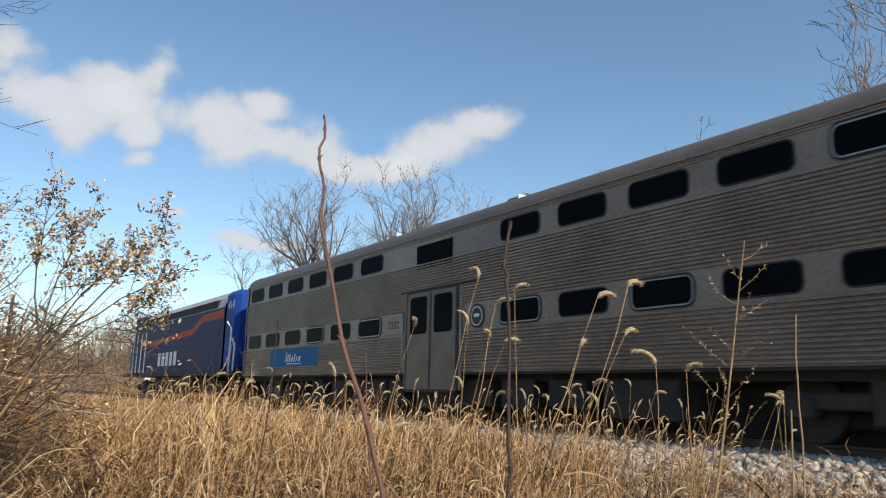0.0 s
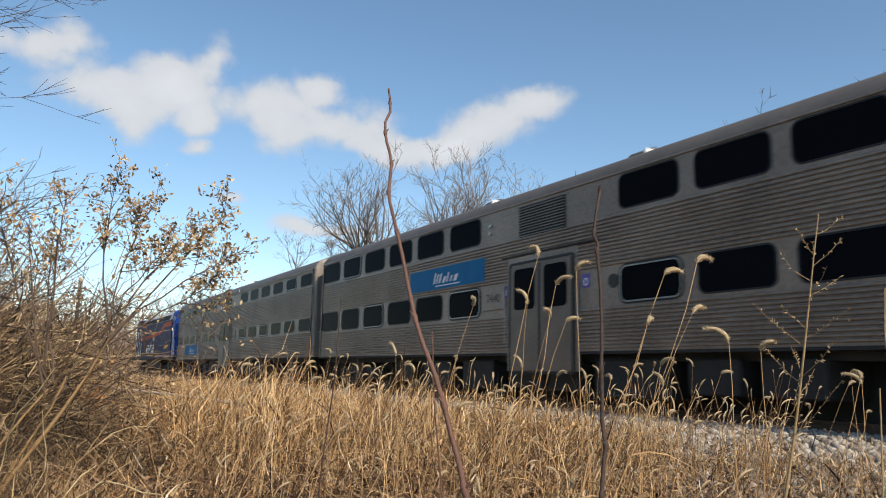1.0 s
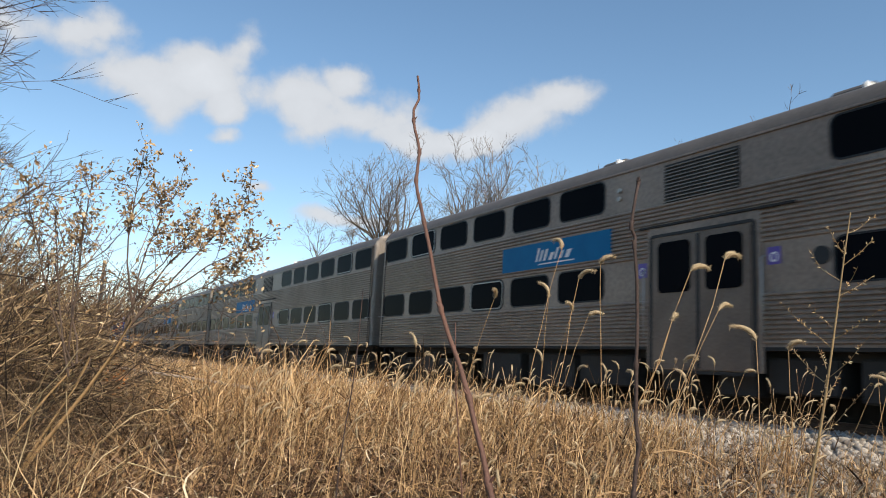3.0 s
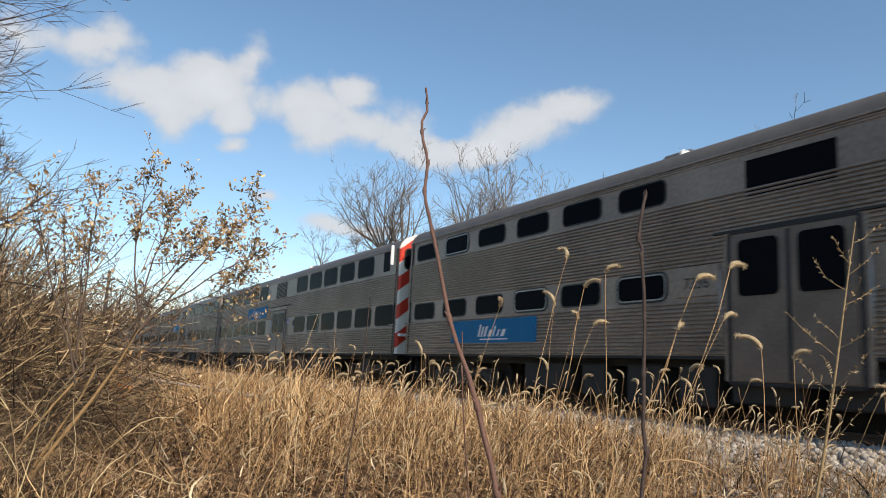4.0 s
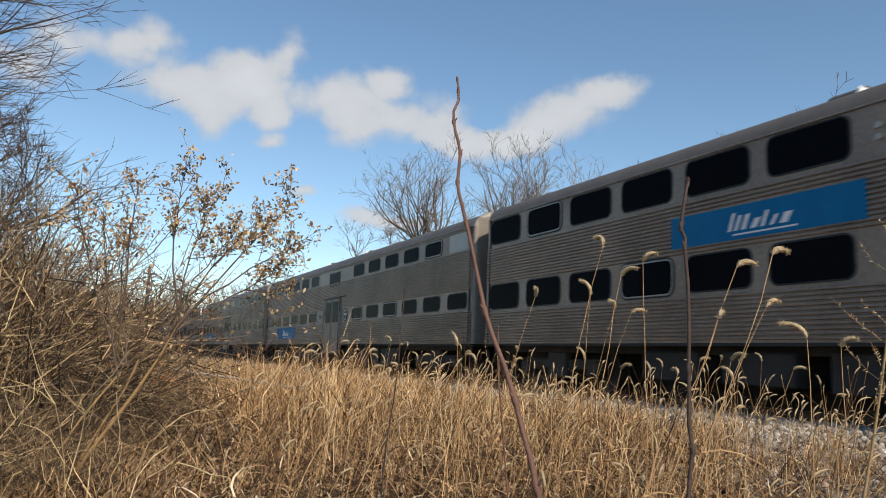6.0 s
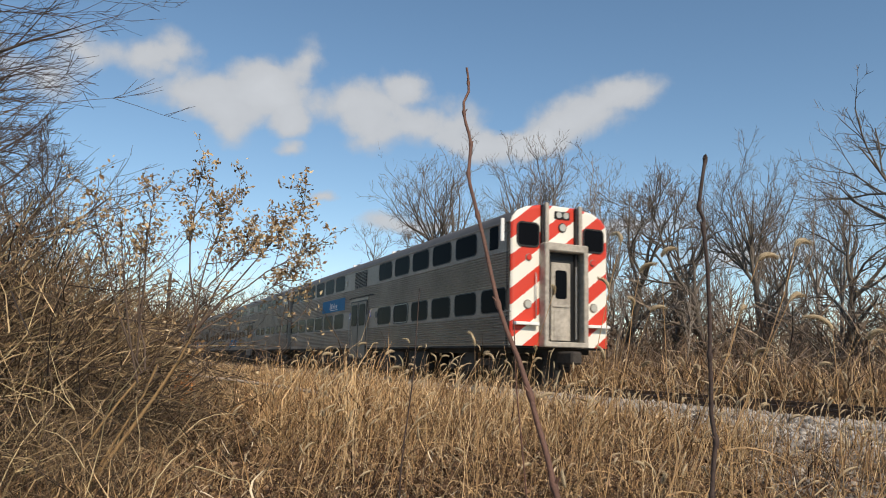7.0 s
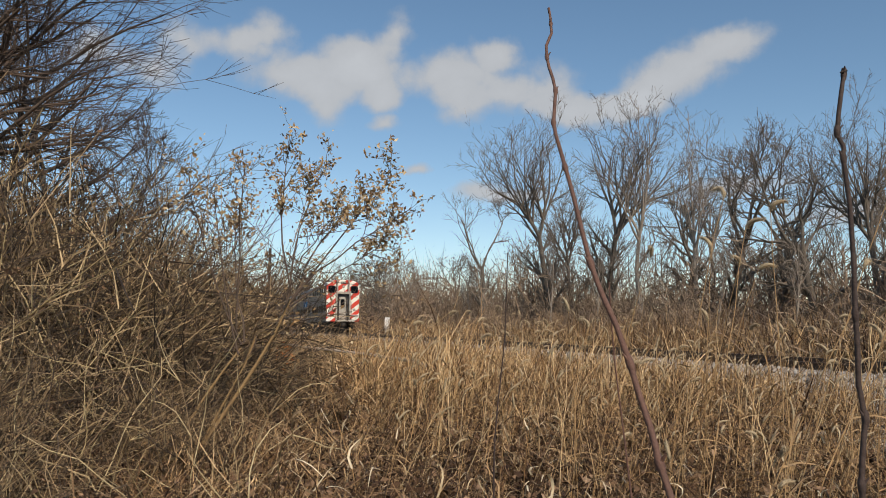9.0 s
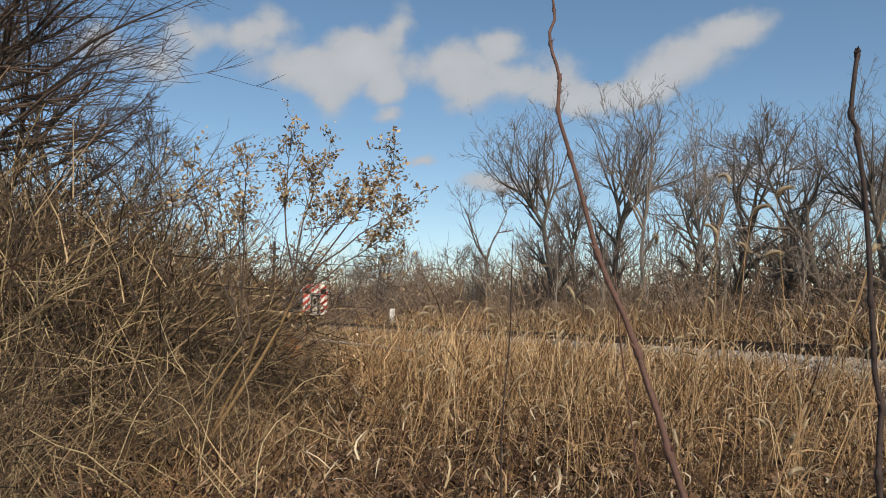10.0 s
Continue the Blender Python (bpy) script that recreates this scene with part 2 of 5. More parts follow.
def tubes(name, lines, material, sides=4, smooth=True):
    """One mesh of tapered tubes; lines: (points, radii). Two sides give flat strips, for the thinnest far twigs."""
    Vs, Fs, base = [], [], 0
    ang = np.arange(sides) * 2 * math.pi / sides
    for at, (P, Rr) in enumerate(lines):
        turn = ang + at * 2.4 if sides == 2 else ang
        ca, sa = np.cos(turn), np.sin(turn)
        P = np.asarray(P, float)
        n = len(P)
        d = np.gradient(P, axis=0)
        d /= np.linalg.norm(d, axis=1, keepdims=True) + 1e-9
        ref = np.where(np.abs(d[:, 2:3]) > 0.9, np.array([[1.0, 0, 0]]), np.array([[0, 0, 1.0]]))
        u = np.cross(d, ref)
        u /= np.linalg.norm(u, axis=1, keepdims=True) + 1e-9
        w = np.cross(d, u)
        r = np.asarray(Rr, float)[:, None, None]
        ringv = P[:, None, :] + r * (u[:, None, :] * ca[None, :, None] + w[:, None, :] * sa[None, :, None])
        Vs.append(ringv.reshape(-1, 3))
        i = np.arange(n - 1)[:, None] * sides
        j = np.arange(1 if sides == 2 else sides)[None, :]
        k = (j + 1) % sides
        Fs.append(np.stack([i + j, i + k, i + sides + k, i + sides + j], -1).reshape(-1, 4) + base)
        base += n * sides
    return quads(name, np.concatenate(Vs), np.concatenate(Fs), material, smooth)


def ribbons(name, root, lean, height, width, material, rs, droop=0.35, segs=3):
    """Blades: root (n, 3), lean (n, 2) sideways reach, height (n,), width (n,)."""
    n = len(root)
    t = np.linspace(0, 1, segs + 1)[None, :]
    ctr = np.empty((n, segs + 1, 3))
    bend = t ** rs.uniform(0.8, 2.4, (n, 1))
    kink = rs.normal(0, 0.13, (n, 2)) * np.abs(height)[:, None]
    wave = np.sin(t * math.pi * rs.uniform(0.8, 1.9, (n, 1)))
    ctr[..., 0] = root[:, 0:1] + lean[:, 0:1] * bend + kink[:, 0:1] * wave
    ctr[..., 1] = root[:, 1:2] + lean[:, 1:2] * bend + kink[:, 1:2] * wave
    ctr[..., 2] = root[:, 2:3] + height[:, None] * (t - droop * np.hypot(lean[:, 0], lean[:, 1])[:, None] / np.maximum(height, 0.05)[:, None] * t ** 3)
    a = rs.uniform(0, 2 * math.pi, n)
    side = np.stack([np.cos(a), np.sin(a), np.zeros(n)], -1)[:, None, :] * (width[:, None] * (1 - 0.75 * t ** 2))[..., None] * 0.5
    V = np.stack([ctr - side, ctr + side], 2).reshape(-1, 3)
    b = (np.arange(n) * 2 * (segs + 1))[:, None] + np.arange(segs)[None, :] * 2
    F = np.stack([b, b + 1, b + 3, b + 2], -1).reshape(-1, 4)
    return quads(name, V, F, material)


def text_mesh(name, s, size, material):
    c = bpy.data.curves.new(name, "FONT")
    c.body, c.size, c.extrude, c.align_x, c.align_y = s, size, 0.004, "CENTER", "CENTER"
    ob = bpy.data.objects.new(name, c)
    scene.collection.objects.link(ob)
    me = bpy.data.meshes.new_from_object(ob.evaluated_get(bpy.context.evaluated_depsgraph_get()))
    bpy.data.objects.remove(ob)
    me.materials.clear()
    me.materials.append(material)
    return me


# faces -x with the writing upright
WRITE = Matrix(((0, 0, -1, 0), (-1, 0, 0, 0), (0, 1, 0, 0), (0, 0, 0, 1)))


# ---- the lie of the land ----
RAIL_Z, TRACK_X = 0.78, 10.7


def land(x, y):
    """Height of the ground: a gentle field that rises to the track bed."""
    d = abs(x - TRACK_X)
    z = 0.10 * noise.noise((x * 0.35, y * 0.35, 0)) + 0.05 * noise.noise((x * 1.3, y * 1.3, 3))
    k = min(max((4.9 - d) / 2.2, 0), 1)
    k = k * k * (3 - 2 * k)
    return z * (1 - k) + 0.36 * k - (0.25 * min(max((d - 5.2) / 6, 0), 1) if x > TRACK_X else 0)


def land_a(x, y):
    return np.array([land(a, b) for a, b in zip(x, y)])


def ground():
    def axis(lo, hi, near):
        far = [4000, 1800, 900, 450, 250, 150, 100, 75]
        return sorted({-f for f in far} | {f for f in far} | set(np.arange(lo, hi + 0.01, near).round(2)))
    xs, ys = axis(-24, 40, 0.8), axis(-20, 72, 1.0)
    V = [(x, y, land(x, y) if abs(x) < 80 and abs(y) < 80 else (land(x, y) if abs(x - TRACK_X) < 6 else -0.3)) for y in ys for x in xs]
    n = len(xs)
    F = np.array([(j * n + i, j * n + i + 1, (j + 1) * n + i + 1, (j + 1) * n + i) for j in range(len(ys) - 1) for i in range(n - 1)])
    tagged(new("ground", quads("ground", np.array(V), F, SOIL, True)), "dry brown field soil sloping up to the railway", "ground", kind="structure")


ground()


def track():
    # ballast bed
    prof = [(-4.6, 0.12), (-2.5, 0.50), (-1.75, RAIL_Z - 0.17), (1.75, RAIL_Z - 0.17), (2.5, 0.50), (3.6, 0.15)]
    ys = [-300, -60] + list(np.arange(-20, 90, 2.0)) + [150, 400, 900]
    rr = random.Random(3)
    V = [(TRACK_X + x + rr.uniform(-0.06, 0.06), y, z + rr.uniform(-0.02, 0.02)) for y in ys for x, z in prof]
    n = len(prof)
    F = [(j * n + i, j * n + i + 1, (j + 1) * n + i + 1, (j + 1) * n + i) for j in range(len(ys) - 1) for i in range(n - 1)]
    tagged(new("track_bed", bare("track_bed", V, F, GRAVEL)), "pale crushed stone track bed", "track bed", kind="structure")
    rail_prof = [(-0.07, 0), (0.07, 0), (0.07, 0.02), (0.012, 0.04), (0.012, 0.12), (0.036, 0.13), (0.036, 0.165), (-0.036, 0.165), (-0.036, 0.13), (-0.012, 0.12), (-0.012, 0.04), (-0.07, 0.02)]
    m = len(rail_prof)
    for sx in (-0.7525, 0.7525):
        V = [(TRACK_X + sx + x, y, RAIL_Z - 0.165 + z) for y in (-300, 900) for x, z in rail_prof]
        F = [(i, (i + 1) % m, m + (i + 1) % m, m + i) for i in range(m)]
        tagged(new("rail", bare("rail", V, F, RAIL)), "rust-brown steel rail on timber ties", "rail", "rails of the track")
    # loose stones on the near shoulder
    rs = np.random.RandomState(5)
    ico = bmesh.new()
    bmesh.ops.create_icosphere(ico, subdivisions=1, radius=1.0)
    iv = np.array([v.co[:] for v in ico.verts])
    it = np.array([[v.index for v in f.verts] for f in ico.faces])
    ico.free()
    N = 17000
    x = rs.uniform(-4.5, -0.9, N)
    y = rs.gamma(2.2, 6.0, N) + 0.5
    z = np.interp(x, [p[0] for p in prof[:3]], [p[1] for p in prof[:3]])
    size = rs.uniform(0.02, 0.062, N)
    V = np.empty((N, len(iv), 3))
    s3 = size[:, None] * rs.uniform(0.6, 1.2, (N, 3))
    rot = rs.uniform(0, 6.28, N)
    j = iv[None] * (1 + rs.uniform(-0.25, 0.25, (N, len(iv), 1)))
    V[..., 0] = (j[..., 0] * np.cos(rot)[:, None] - j[..., 1] * np.sin(rot)[:, None]) * s3[:, 0:1] + (x + TRACK_X)[:, None]
    V[..., 1] = (j[..., 0] * np.sin(rot)[:, None] + j[..., 1] * np.cos(rot)[:, None]) * s3[:, 1:2] + y[:, None]
    V[..., 2] = j[..., 2] * s3[:, 2:3] + (z + size * 0.3)[:, None]
    F = (np.arange(N) * len(iv))[:, None, None] + it[None]
    me = bpy.data.meshes.new("ballast")
    me.vertices.add(N * len(iv))
    me.vertices.foreach_set("co", V.astype(np.float32).ravel())
    me.loops.add(F.size)
    me.loops.foreach_set("vertex_index", F.astype(np.int32).ravel())
    me.polygons.add(N * len(it))
    me.polygons.foreach_set("loop_start", np.arange(0, F.size, 3, dtype=np.int32))
    me.materials.append(STONE)
    me.update(calc_edges=True)
    tagged(new("ballast", me), "loose pale grey and white crushed stones on the shoulder", "ballast", kind="stuff")


track()


# ---- the train ----
CAR, HALF = 25.91, 1.5
SILL = 1.0
# window width, height, sill heights of the two decks
WINDOWS = {"A": (1.17, 0.41, 1.97, 3.64), "B": (1.36, 0.60, 1.87, 3.54)}


def flutes(z0, z1, n, deep=0.03):
    """Side outline between two heights with n ribs."""
    out = []
    h = (z1 - z0) / n
    for i in range(n):
        z = z0 + i * h
        out += [(-HALF, z), (-HALF - deep, z + 0.25 * h), (-HALF - deep, z + 0.6 * h), (-HALF, z + 0.85 * h)]
    return out + [(-HALF, z1)]


def shell_profile(kind):
    if kind == "A":
        side = [(-HALF, SILL)] + flutes(1.02, 1.90, 13) + flutes(2.46, 3.57, 17) + flutes(4.10, 4.19, 2, 0.015)
    else:
        side = [(-HALF, SILL)] + flutes(1.04, 1.80, 11) + flutes(2.53, 3.46, 13)
    near = side + [(-HALF, 4.20)]
    roof = [(-1.46, 4.32), (-1.33, 4.48), (-1.05, 4.62), (-0.5, 4.72)]
    far = [(-x, z) for x, z in reversed(roof)] + [(HALF, 4.20), (HALF, SILL)]
    return near, roof, far


def extrude(name, prof, y0, y1, material, smooth=False):
    V = [(x, y, z) for y in (y0, y1) for x, z in prof]
    m = len(prof)
    return bare(name, V, [(i, m + i, m + i + 1, i + 1) for i in range(m - 1)], material, smooth)


def window(parent, y, z, w, h, bright, rad):
    fr = part("window", ring("window", w, h, rad, 0.024 if bright else 0.028, 0.02 if bright else 0.012, CHROME if bright else RUBBER), parent, "bright metal framed window" if bright else "", pose(-HALF, y, z))
    part("pane", PANES[(w, h)], fr, "", pose(0, 0, 0))
    if bright:
        part("gasket", GASKETS[(w, h)], fr, "", pose(0, 0, 0))


PANES = {(w, h): plate("pane", w, h, r, 0.006, GLASS) for w, h, r in ((1.17, 0.41, 0.11), (1.36, 0.60, 0.13))}
GASKETS = {(w, h): ring("gasket", w + 0.05, h + 0.05, r + 0.025, 0.035, 0.012, RUBBER) for w, h, r in ((1.17, 0.41, 0.11), (1.36, 0.60, 0.13))}
DOOR_LEAF, DOOR_GLASS = plate("door_leaf", 0.98, 2.2, 0.04, 0.03, DOOR), plate("door_pane", 0.70, 0.86, 0.09, 0.012, GLASS)
HANDRAIL = tubes("handrail", [([(-0.02, 0, 0), (-0.08, 0, 0.03), (-0.08, 0, 1.15), (-0.02, 0, 1.18)], [0.016] * 4)], CHROME, 6)
SHOE = tubes("grab_iron", [([(0, -0.2, 0), (-0.07, -0.19, 0), (-0.07, 0.19, 0), (0, 0.2, 0)], [0.013] * 4)], CHROME, 5)


def bogie(parent, y):
    bm = bmesh.new()
    for s in (-1, 1):
        add_box(bm, s * 1.05 - 0.09, s * 1.05 + 0.09, -1.55, 1.55, 0.45, 0.68, 0.03)
        for a in (-1.3, 1.3):
            add_box(bm, s * 1.08 - 0.14, s * 1.08 + 0.14, a - 0.2, a + 0.2, 0.32, 0.62, 0.04)
        add_box(bm, s * 1.1 - 0.12, s * 1.1 + 0.12, -0.35, 0.35, 0.25, 0.85, 0.04)
    # solid block added to hide the sunlit verge behind the wheels
    add_box(bm, -0.62, 0.62, -1.75, 1.75, 0.2, 0.86, 0.03)
    b = part("bogie", bm_mesh("bogie", bm, GRIME), parent, "grimy dark steel bogie", pose(0, y, 0))
    for a in (-1.3, 1.3):
        for s in (-1, 1):
            part("wheel", WHEEL, b, "", pose(s * 0.76, a, 0.457))


WHEEL = disc("wheel", 0.457, 0.13, GRIME, "X", 24)


def end_face(parent, y, out, striped, name):
    """The closing wall of a car at y; out: -1 faces back, 1 faces ahead."""
    pr = [(-1.47, SILL), (-1.47, 4.20), (-1.43, 4.32), (-1.30, 4.48), (-1.02, 4.62), (-0.5, 4.71), (0.5, 4.71), (1.02, 4.62), (1.30, 4.48), (1.43, 4.32), (1.47, 4.20), (1.47, SILL)]
    n = len(pr)
    V, F = [], []
    # the corner rounds off in three steps
    for go, shrink in ((0.0, 1.02), (0.03, 1.01), (0.06, 0.985), (0.07, 0.955)):
        V += [(x * shrink, y + out * go, 2.8 + (z - 2.8) * (1 - (1 - shrink) * 0.7) if z > 2 else z) for x, z in pr]
    for k in range(3):
        F += [(k * n + i, k * n + (i + 1) % n, (k + 1) * n + (i + 1) % n, (k + 1) * n + i) for i in range(n)]
    F.append(tuple(range(3 * n, 4 * n)))
    e = part("end_wall", bare("end_wall", V, F, STRIPES if striped else STEEL_END), parent, "red and white diagonally striped end" if striped else "")
    yo = y + out * 0.07
    if not striped:
        for i in range(16):
            x = -1.38 + i * 0.05 if i < 8 else 0.98 + (i - 8) * 0.05
            part("flute", FLUTE, e, "", pose(x, yo, 0))
    bm = bmesh.new()
    d = out * (0.42 if not striped else 0.30)
    for s in (-1, 1):
        add_box(bm, s * 0.60 - 0.065, s * 0.60 + 0.065, min(yo, yo + d), max(yo, yo + d), 1.05, 3.62, 0.02)
    add_box(bm, -0.67, 0.67, min(yo, yo + d), max(yo, yo + d), 3.46, 3.68, 0.03)
    add_box(bm, -0.67, 0.67, min(yo, yo + d), max(yo, yo + d), 0.98, 1.12, 0.02)
    part("gangway_frame", bm_mesh("gangway_frame", bm, GANGWAY if striped else RUBBER), e, "weathered grey gangway frame")
    # flat black sheet on the wall paints the shade inside the gangway
    part("gangway_recess", box("gangway_recess", -0.54, 0.54, min(yo, yo + out * 0.01), max(yo, yo + out * 0.01), 1.1, 3.5, BLACK), e)
    return e, yo


FLUTE = box("flute", -0.014, 0.014, -0.012, 0.012, 1.1, 4.45, STEEL_END)


def cab_end(parent, y):
    e, yo = end_face(parent, y, -1, True, "cab")
    V = Matrix(((0, 1, 0, 0), (1, 0, 0, 0), (0, 0, 1, 0), (0, 0, 0, 1)))
    for x in (-1.02, 1.02):
        part("cab_window", plate("cab_window", 0.60, 0.58, 0.1, 0.02, GLASS), e, "", pose(x, yo - 0.003, 3.88) @ V)
        part("window_frame", ring("window_frame", 0.60, 0.58, 0.1, 0.04, 0.03, RUBBER), e, "", pose(x, yo, 3.88) @ V)
    for x, z, r in ((-1.0, 3.28, 0.075), (1.0, 3.28, 0.075), (-1.02, 2.06, 0.095), (1.02, 2.06, 0.095), (0.03, 4.15, 0.10), (-0.09, 4.48, 0.085), (0.13, 4.48, 0.085)):
        l = part("lamp", disc("lamp", r, 0.06, RED if 3 < z < 3.5 else LENS, "Y"), e, "round lamp", pose(x, yo - 0.02, z))
        part("lamp_rim", disc("lamp_rim", r * 1.25, 0.04, BLACK if z > 4 else STEEL_END, "Y"), l, "", pose(0, 0.012, 0))
    part("lamp_box", box("lamp_box", -0.22, 0.26, yo - 0.03, yo, 4.38, 4.58, BLACK, 0.02), e)
    for x in (-0.52, 0.52):
        part("post", box("post", x - 0.055, x + 0.055, yo - 0.16, yo, 3.66, 4.76, GANGWAY, 0.02), e, "grey upright post")
        part("post_seam", box("post_seam", x - 0.13, x - 0.08, yo - 0.10, yo, 1.2, 4.70, RUBBER, 0.01), e)
    d = part("end_door", box("end_door", -0.34, 0.26, yo - 0.06, yo - 0.02, 1.15, 3.2, GANGWAY, 0.02), e, "worn grey metal end door")
    part("door_pane", plate("door_pane", 0.36, 0.75, 0.08, 0.012, GLASS), d, "", pose(-0.04, yo - 0.062, 2.62) @ V)
    part("door_bar", box("door_bar", -0.30, 0.20, yo - 0.09, yo - 0.06, 2.02, 2.07, GANGWAY, 0.01), d)
    part("door_rib", box("door_rib", -0.26, 0.16, yo - 0.075, yo - 0.06, 1.25, 1.95, GANGWAY, 0.01), d)
    part("grab_pole", box("grab_pole", 0.33, 0.36, yo - 0.2, yo - 0.17, 1.2, 3.1, CHROME), e)
    for s in (-1, 1):
        part("step_plate", box("step_plate", min(s * 0.75, s * 1.44), max(s * 0.75, s * 1.44), yo - 0.18, yo, 1.52, 1.60, WHITE, 0.01), e, "pale step ledge")
        part("handrail", HANDRAIL, e, "", pose(s * 0.8, yo, 1.7) @ V)
    part("coupler", box("coupler", -0.16, 0.16, yo - 0.75, yo, 0.55, 0.88, GRIME, 0.05), e)
    part("mirror", box("mirror", -1.78, -1.68, yo + 0.06, yo + 0.1, 3.65, 4.25, WHITE, 0.01), parent, "white side mirror")
    part("mirror_arm", box("mirror_arm", -1.7, -1.47, yo + 0.07, yo + 0.09, 3.9, 3.93, BLACK), parent)


def car(kind, label, number, bright_up, bright_low, sign, rear="plain", blank=(), rearmost=False):
    """A two-storey coach; its origin lies on the rail level under the front coupling, and it runs back along -y."""
    c = tagged(new("railway_coach"), label, "railway coach", "coaches of the train")
    y0, y1 = -CAR + 0.42, -0.42
    near, roof, far = shell_profile(kind)
    part("side_wall", extrude("side_wall", near, y0, y1, STEEL), c, "ribbed stainless steel side")
    part("roof", extrude("roof", [near[-1]] + roof + far[:5], y0, y1, ROOF, True), c)
    part("far_wall", extrude("far_wall", far[4:], y0, y1, STEEL), c)
    part("drip_rail", box("drip_rail", -HALF - 0.03, -HALF, y0, y1, 4.19, 4.225, STEEL), c)
    part("sill", box("sill", -HALF - 0.012, HALF, y0, y1, SILL - 0.05, SILL, UNDER), c)
    w, h, low, up = WINDOWS[kind]
    r = 0.11 if kind == "A" else 0.13
    low, up = low + h / 2, up + h / 2
    first, pitch = (0.875, 1.70) if kind == "A" else (0.63, 1.73)
    for i in range(12):
        s = first + i * pitch if i < 6 else (15.455 + (i - 6) * 1.715 if kind == "A" else CAR - first - w - (11 - i) * pitch)
        y = -s - w / 2
        if rear == "cab" and i == 11:
            part("door_pane", plate("door_pane", 0.5, 0.62, 0.04, 0.006, GLASS), c, "", pose(-HALF - 0.002, y, up + 0.02))
        elif i in blank:
            part("blank_panel", plate("blank_panel", w, h + 0.1, 0.02, 0.012, BLANK), c, "pale blank panel over a window", pose(-HALF, y, up))
        else:
            window(c, y, up, w, h, i in bright_up, r)
        window(c, y, low, w, h, i in bright_low, r)
    # doors at mid length
    yd = -CAR / 2 - 0.02
    top = 2.90 if kind == "A" else 3.04
    part("door_frame", box("door_frame", -HALF - 0.036, -HALF + 0.02, yd - 1.16, yd + 1.16, 0.62, top, STEEL, 0.01), c)
    part("door_header", box("door_header", -HALF - 0.06, -HALF, yd - 1.75, yd + 1.35, top, top + 0.035, UNDER), c)
    for k in (-0.51, 0.51):
        dl = part("door", DOOR_LEAF, c, "", pose(-HALF - 0.036, yd + k, 1.74))
        part("door_pane", DOOR_GLASS, dl, "", pose(-0.032, 0, 0.58))
    part("door_outline", ring("door_outline", 2.06, 2.24, 0.03, 0.05, 0.02, RUBBER), c, "", pose(-HALF - 0.036, yd, 1.74))
    for k in (-12.4, 12.4):
        part("panel_joint", box("panel_joint", -HALF - 0.034, -HALF + 0.01, yd + k - 0.012, yd + k + 0.012, SILL + 0.02, 4.18, UNDER), c)
    part("door_seam", box("door_seam", -HALF - 0.074, -HALF - 0.036, yd - 0.03, yd + 0.03, 0.66, 2.82, RUBBER), c)
    for k in (-1.2, 1.2):
        part("handrail", HANDRAIL, c, "", pose(-HALF, yd + k, 1.15))
    if kind == "A":
        part("door_window", box("door_window", -HALF - 0.008, -HALF, yd - 0.75, yd + 0.75, 3.42, 4.0, GLASS), c, "square dark vent window")
        part("badge", disc("badge", 0.26, 0.02, BLACK, "X", 24), c, "round black badge", pose(-HALF - 0.012, yd - 1.70, 2.16))
        bd = part("badge_mark", ring("badge_mark", 0.36, 0.36, 0.17, 0.02, 0.012, WHITE), c, "", pose(-HALF - 0.012, yd - 1.70, 2.16))
        part("badge_bar", box("badge_bar", -0.012, 0, -0.09, 0.09, -0.02, 0.05, WHITE), bd)
    else:
        lv = part("louvre", box("louvre", -HALF - 0.01, -HALF, yd - 0.78, yd + 0.78, 3.42, 4.12, UNDER), c, "dark air intake louvre")
        for i in range(11):
            part("slat", LOUVRE_SLAT, lv, "", pose(-HALF - 0.02, yd, 3.47 + i * 0.06))
        for k in (-1.36, 1.3):
            st = part("sticker", plate("sticker", 0.22, 0.26, 0.02, 0.004, PURPLE), c, "violet sticker with a white symbol", pose(-HALF - 0.006, yd + k, 2.32))
            part("symbol", ring("symbol", 0.08, 0.10, 0.04, 0.025, 0.007, WHITE), st, "", pose(0, 0, -0.02))
        part("badge", disc("badge", 0.13, 0.02, BLACK, "X", 20), c, "round black badge", pose(-HALF - 0.008, yd - 2.1, 2.25))
        for k in (0, 0.16):
            part("marker_lamp", disc("marker_lamp", 0.045, 0.05, LENS, "X", 12), c, "", pose(-HALF - 0.02, yd + 1.9, 3.72 + k))
    if sign:
        s0, s1, z0, z1 = sign
        p = part("sign", box("sign", -HALF - 0.035, -HALF - 0.004, -s1, -s0, z0, z1, SIGN), c, "blue sign panel with slanted white marks")
        mid, hh = -(s0 + s1) / 2, z1 - z0
        x = -HALF - 0.037
        V, F = [], []
        for i, (u, wd, tall) in enumerate(((0.55, 0.07, 0.75), (0.42, 0.07, 0.62), (0.28, 0.09, 0.62), (0.10, 0.12, 0.40), (-0.10, 0.07, 0.62), (-0.27, 0.07, 0.40), (-0.45, 0.14, 0.42))):
            a = mid + u
            zb = z0 + 0.26 * hh
            V += [(x, a, zb), (x, a - wd, zb), (x, a - wd - 0.10, zb + tall * hh * 0.7), (x, a - 0.10, zb + tall * hh * 0.7)]
            F.append((4 * i, 4 * i + 1, 4 * i + 2, 4 * i + 3))
        n = len(V)
        V += [(x, mid + 0.45, z0 + 0.12 * hh), (x, mid - 0.75, z0 + 0.12 * hh), (x, mid - 0.77, z0 + 0.17 * hh), (x, mid + 0.43, z0 + 0.17 * hh)]
        F.append((n, n + 1, n + 2, n + 3))
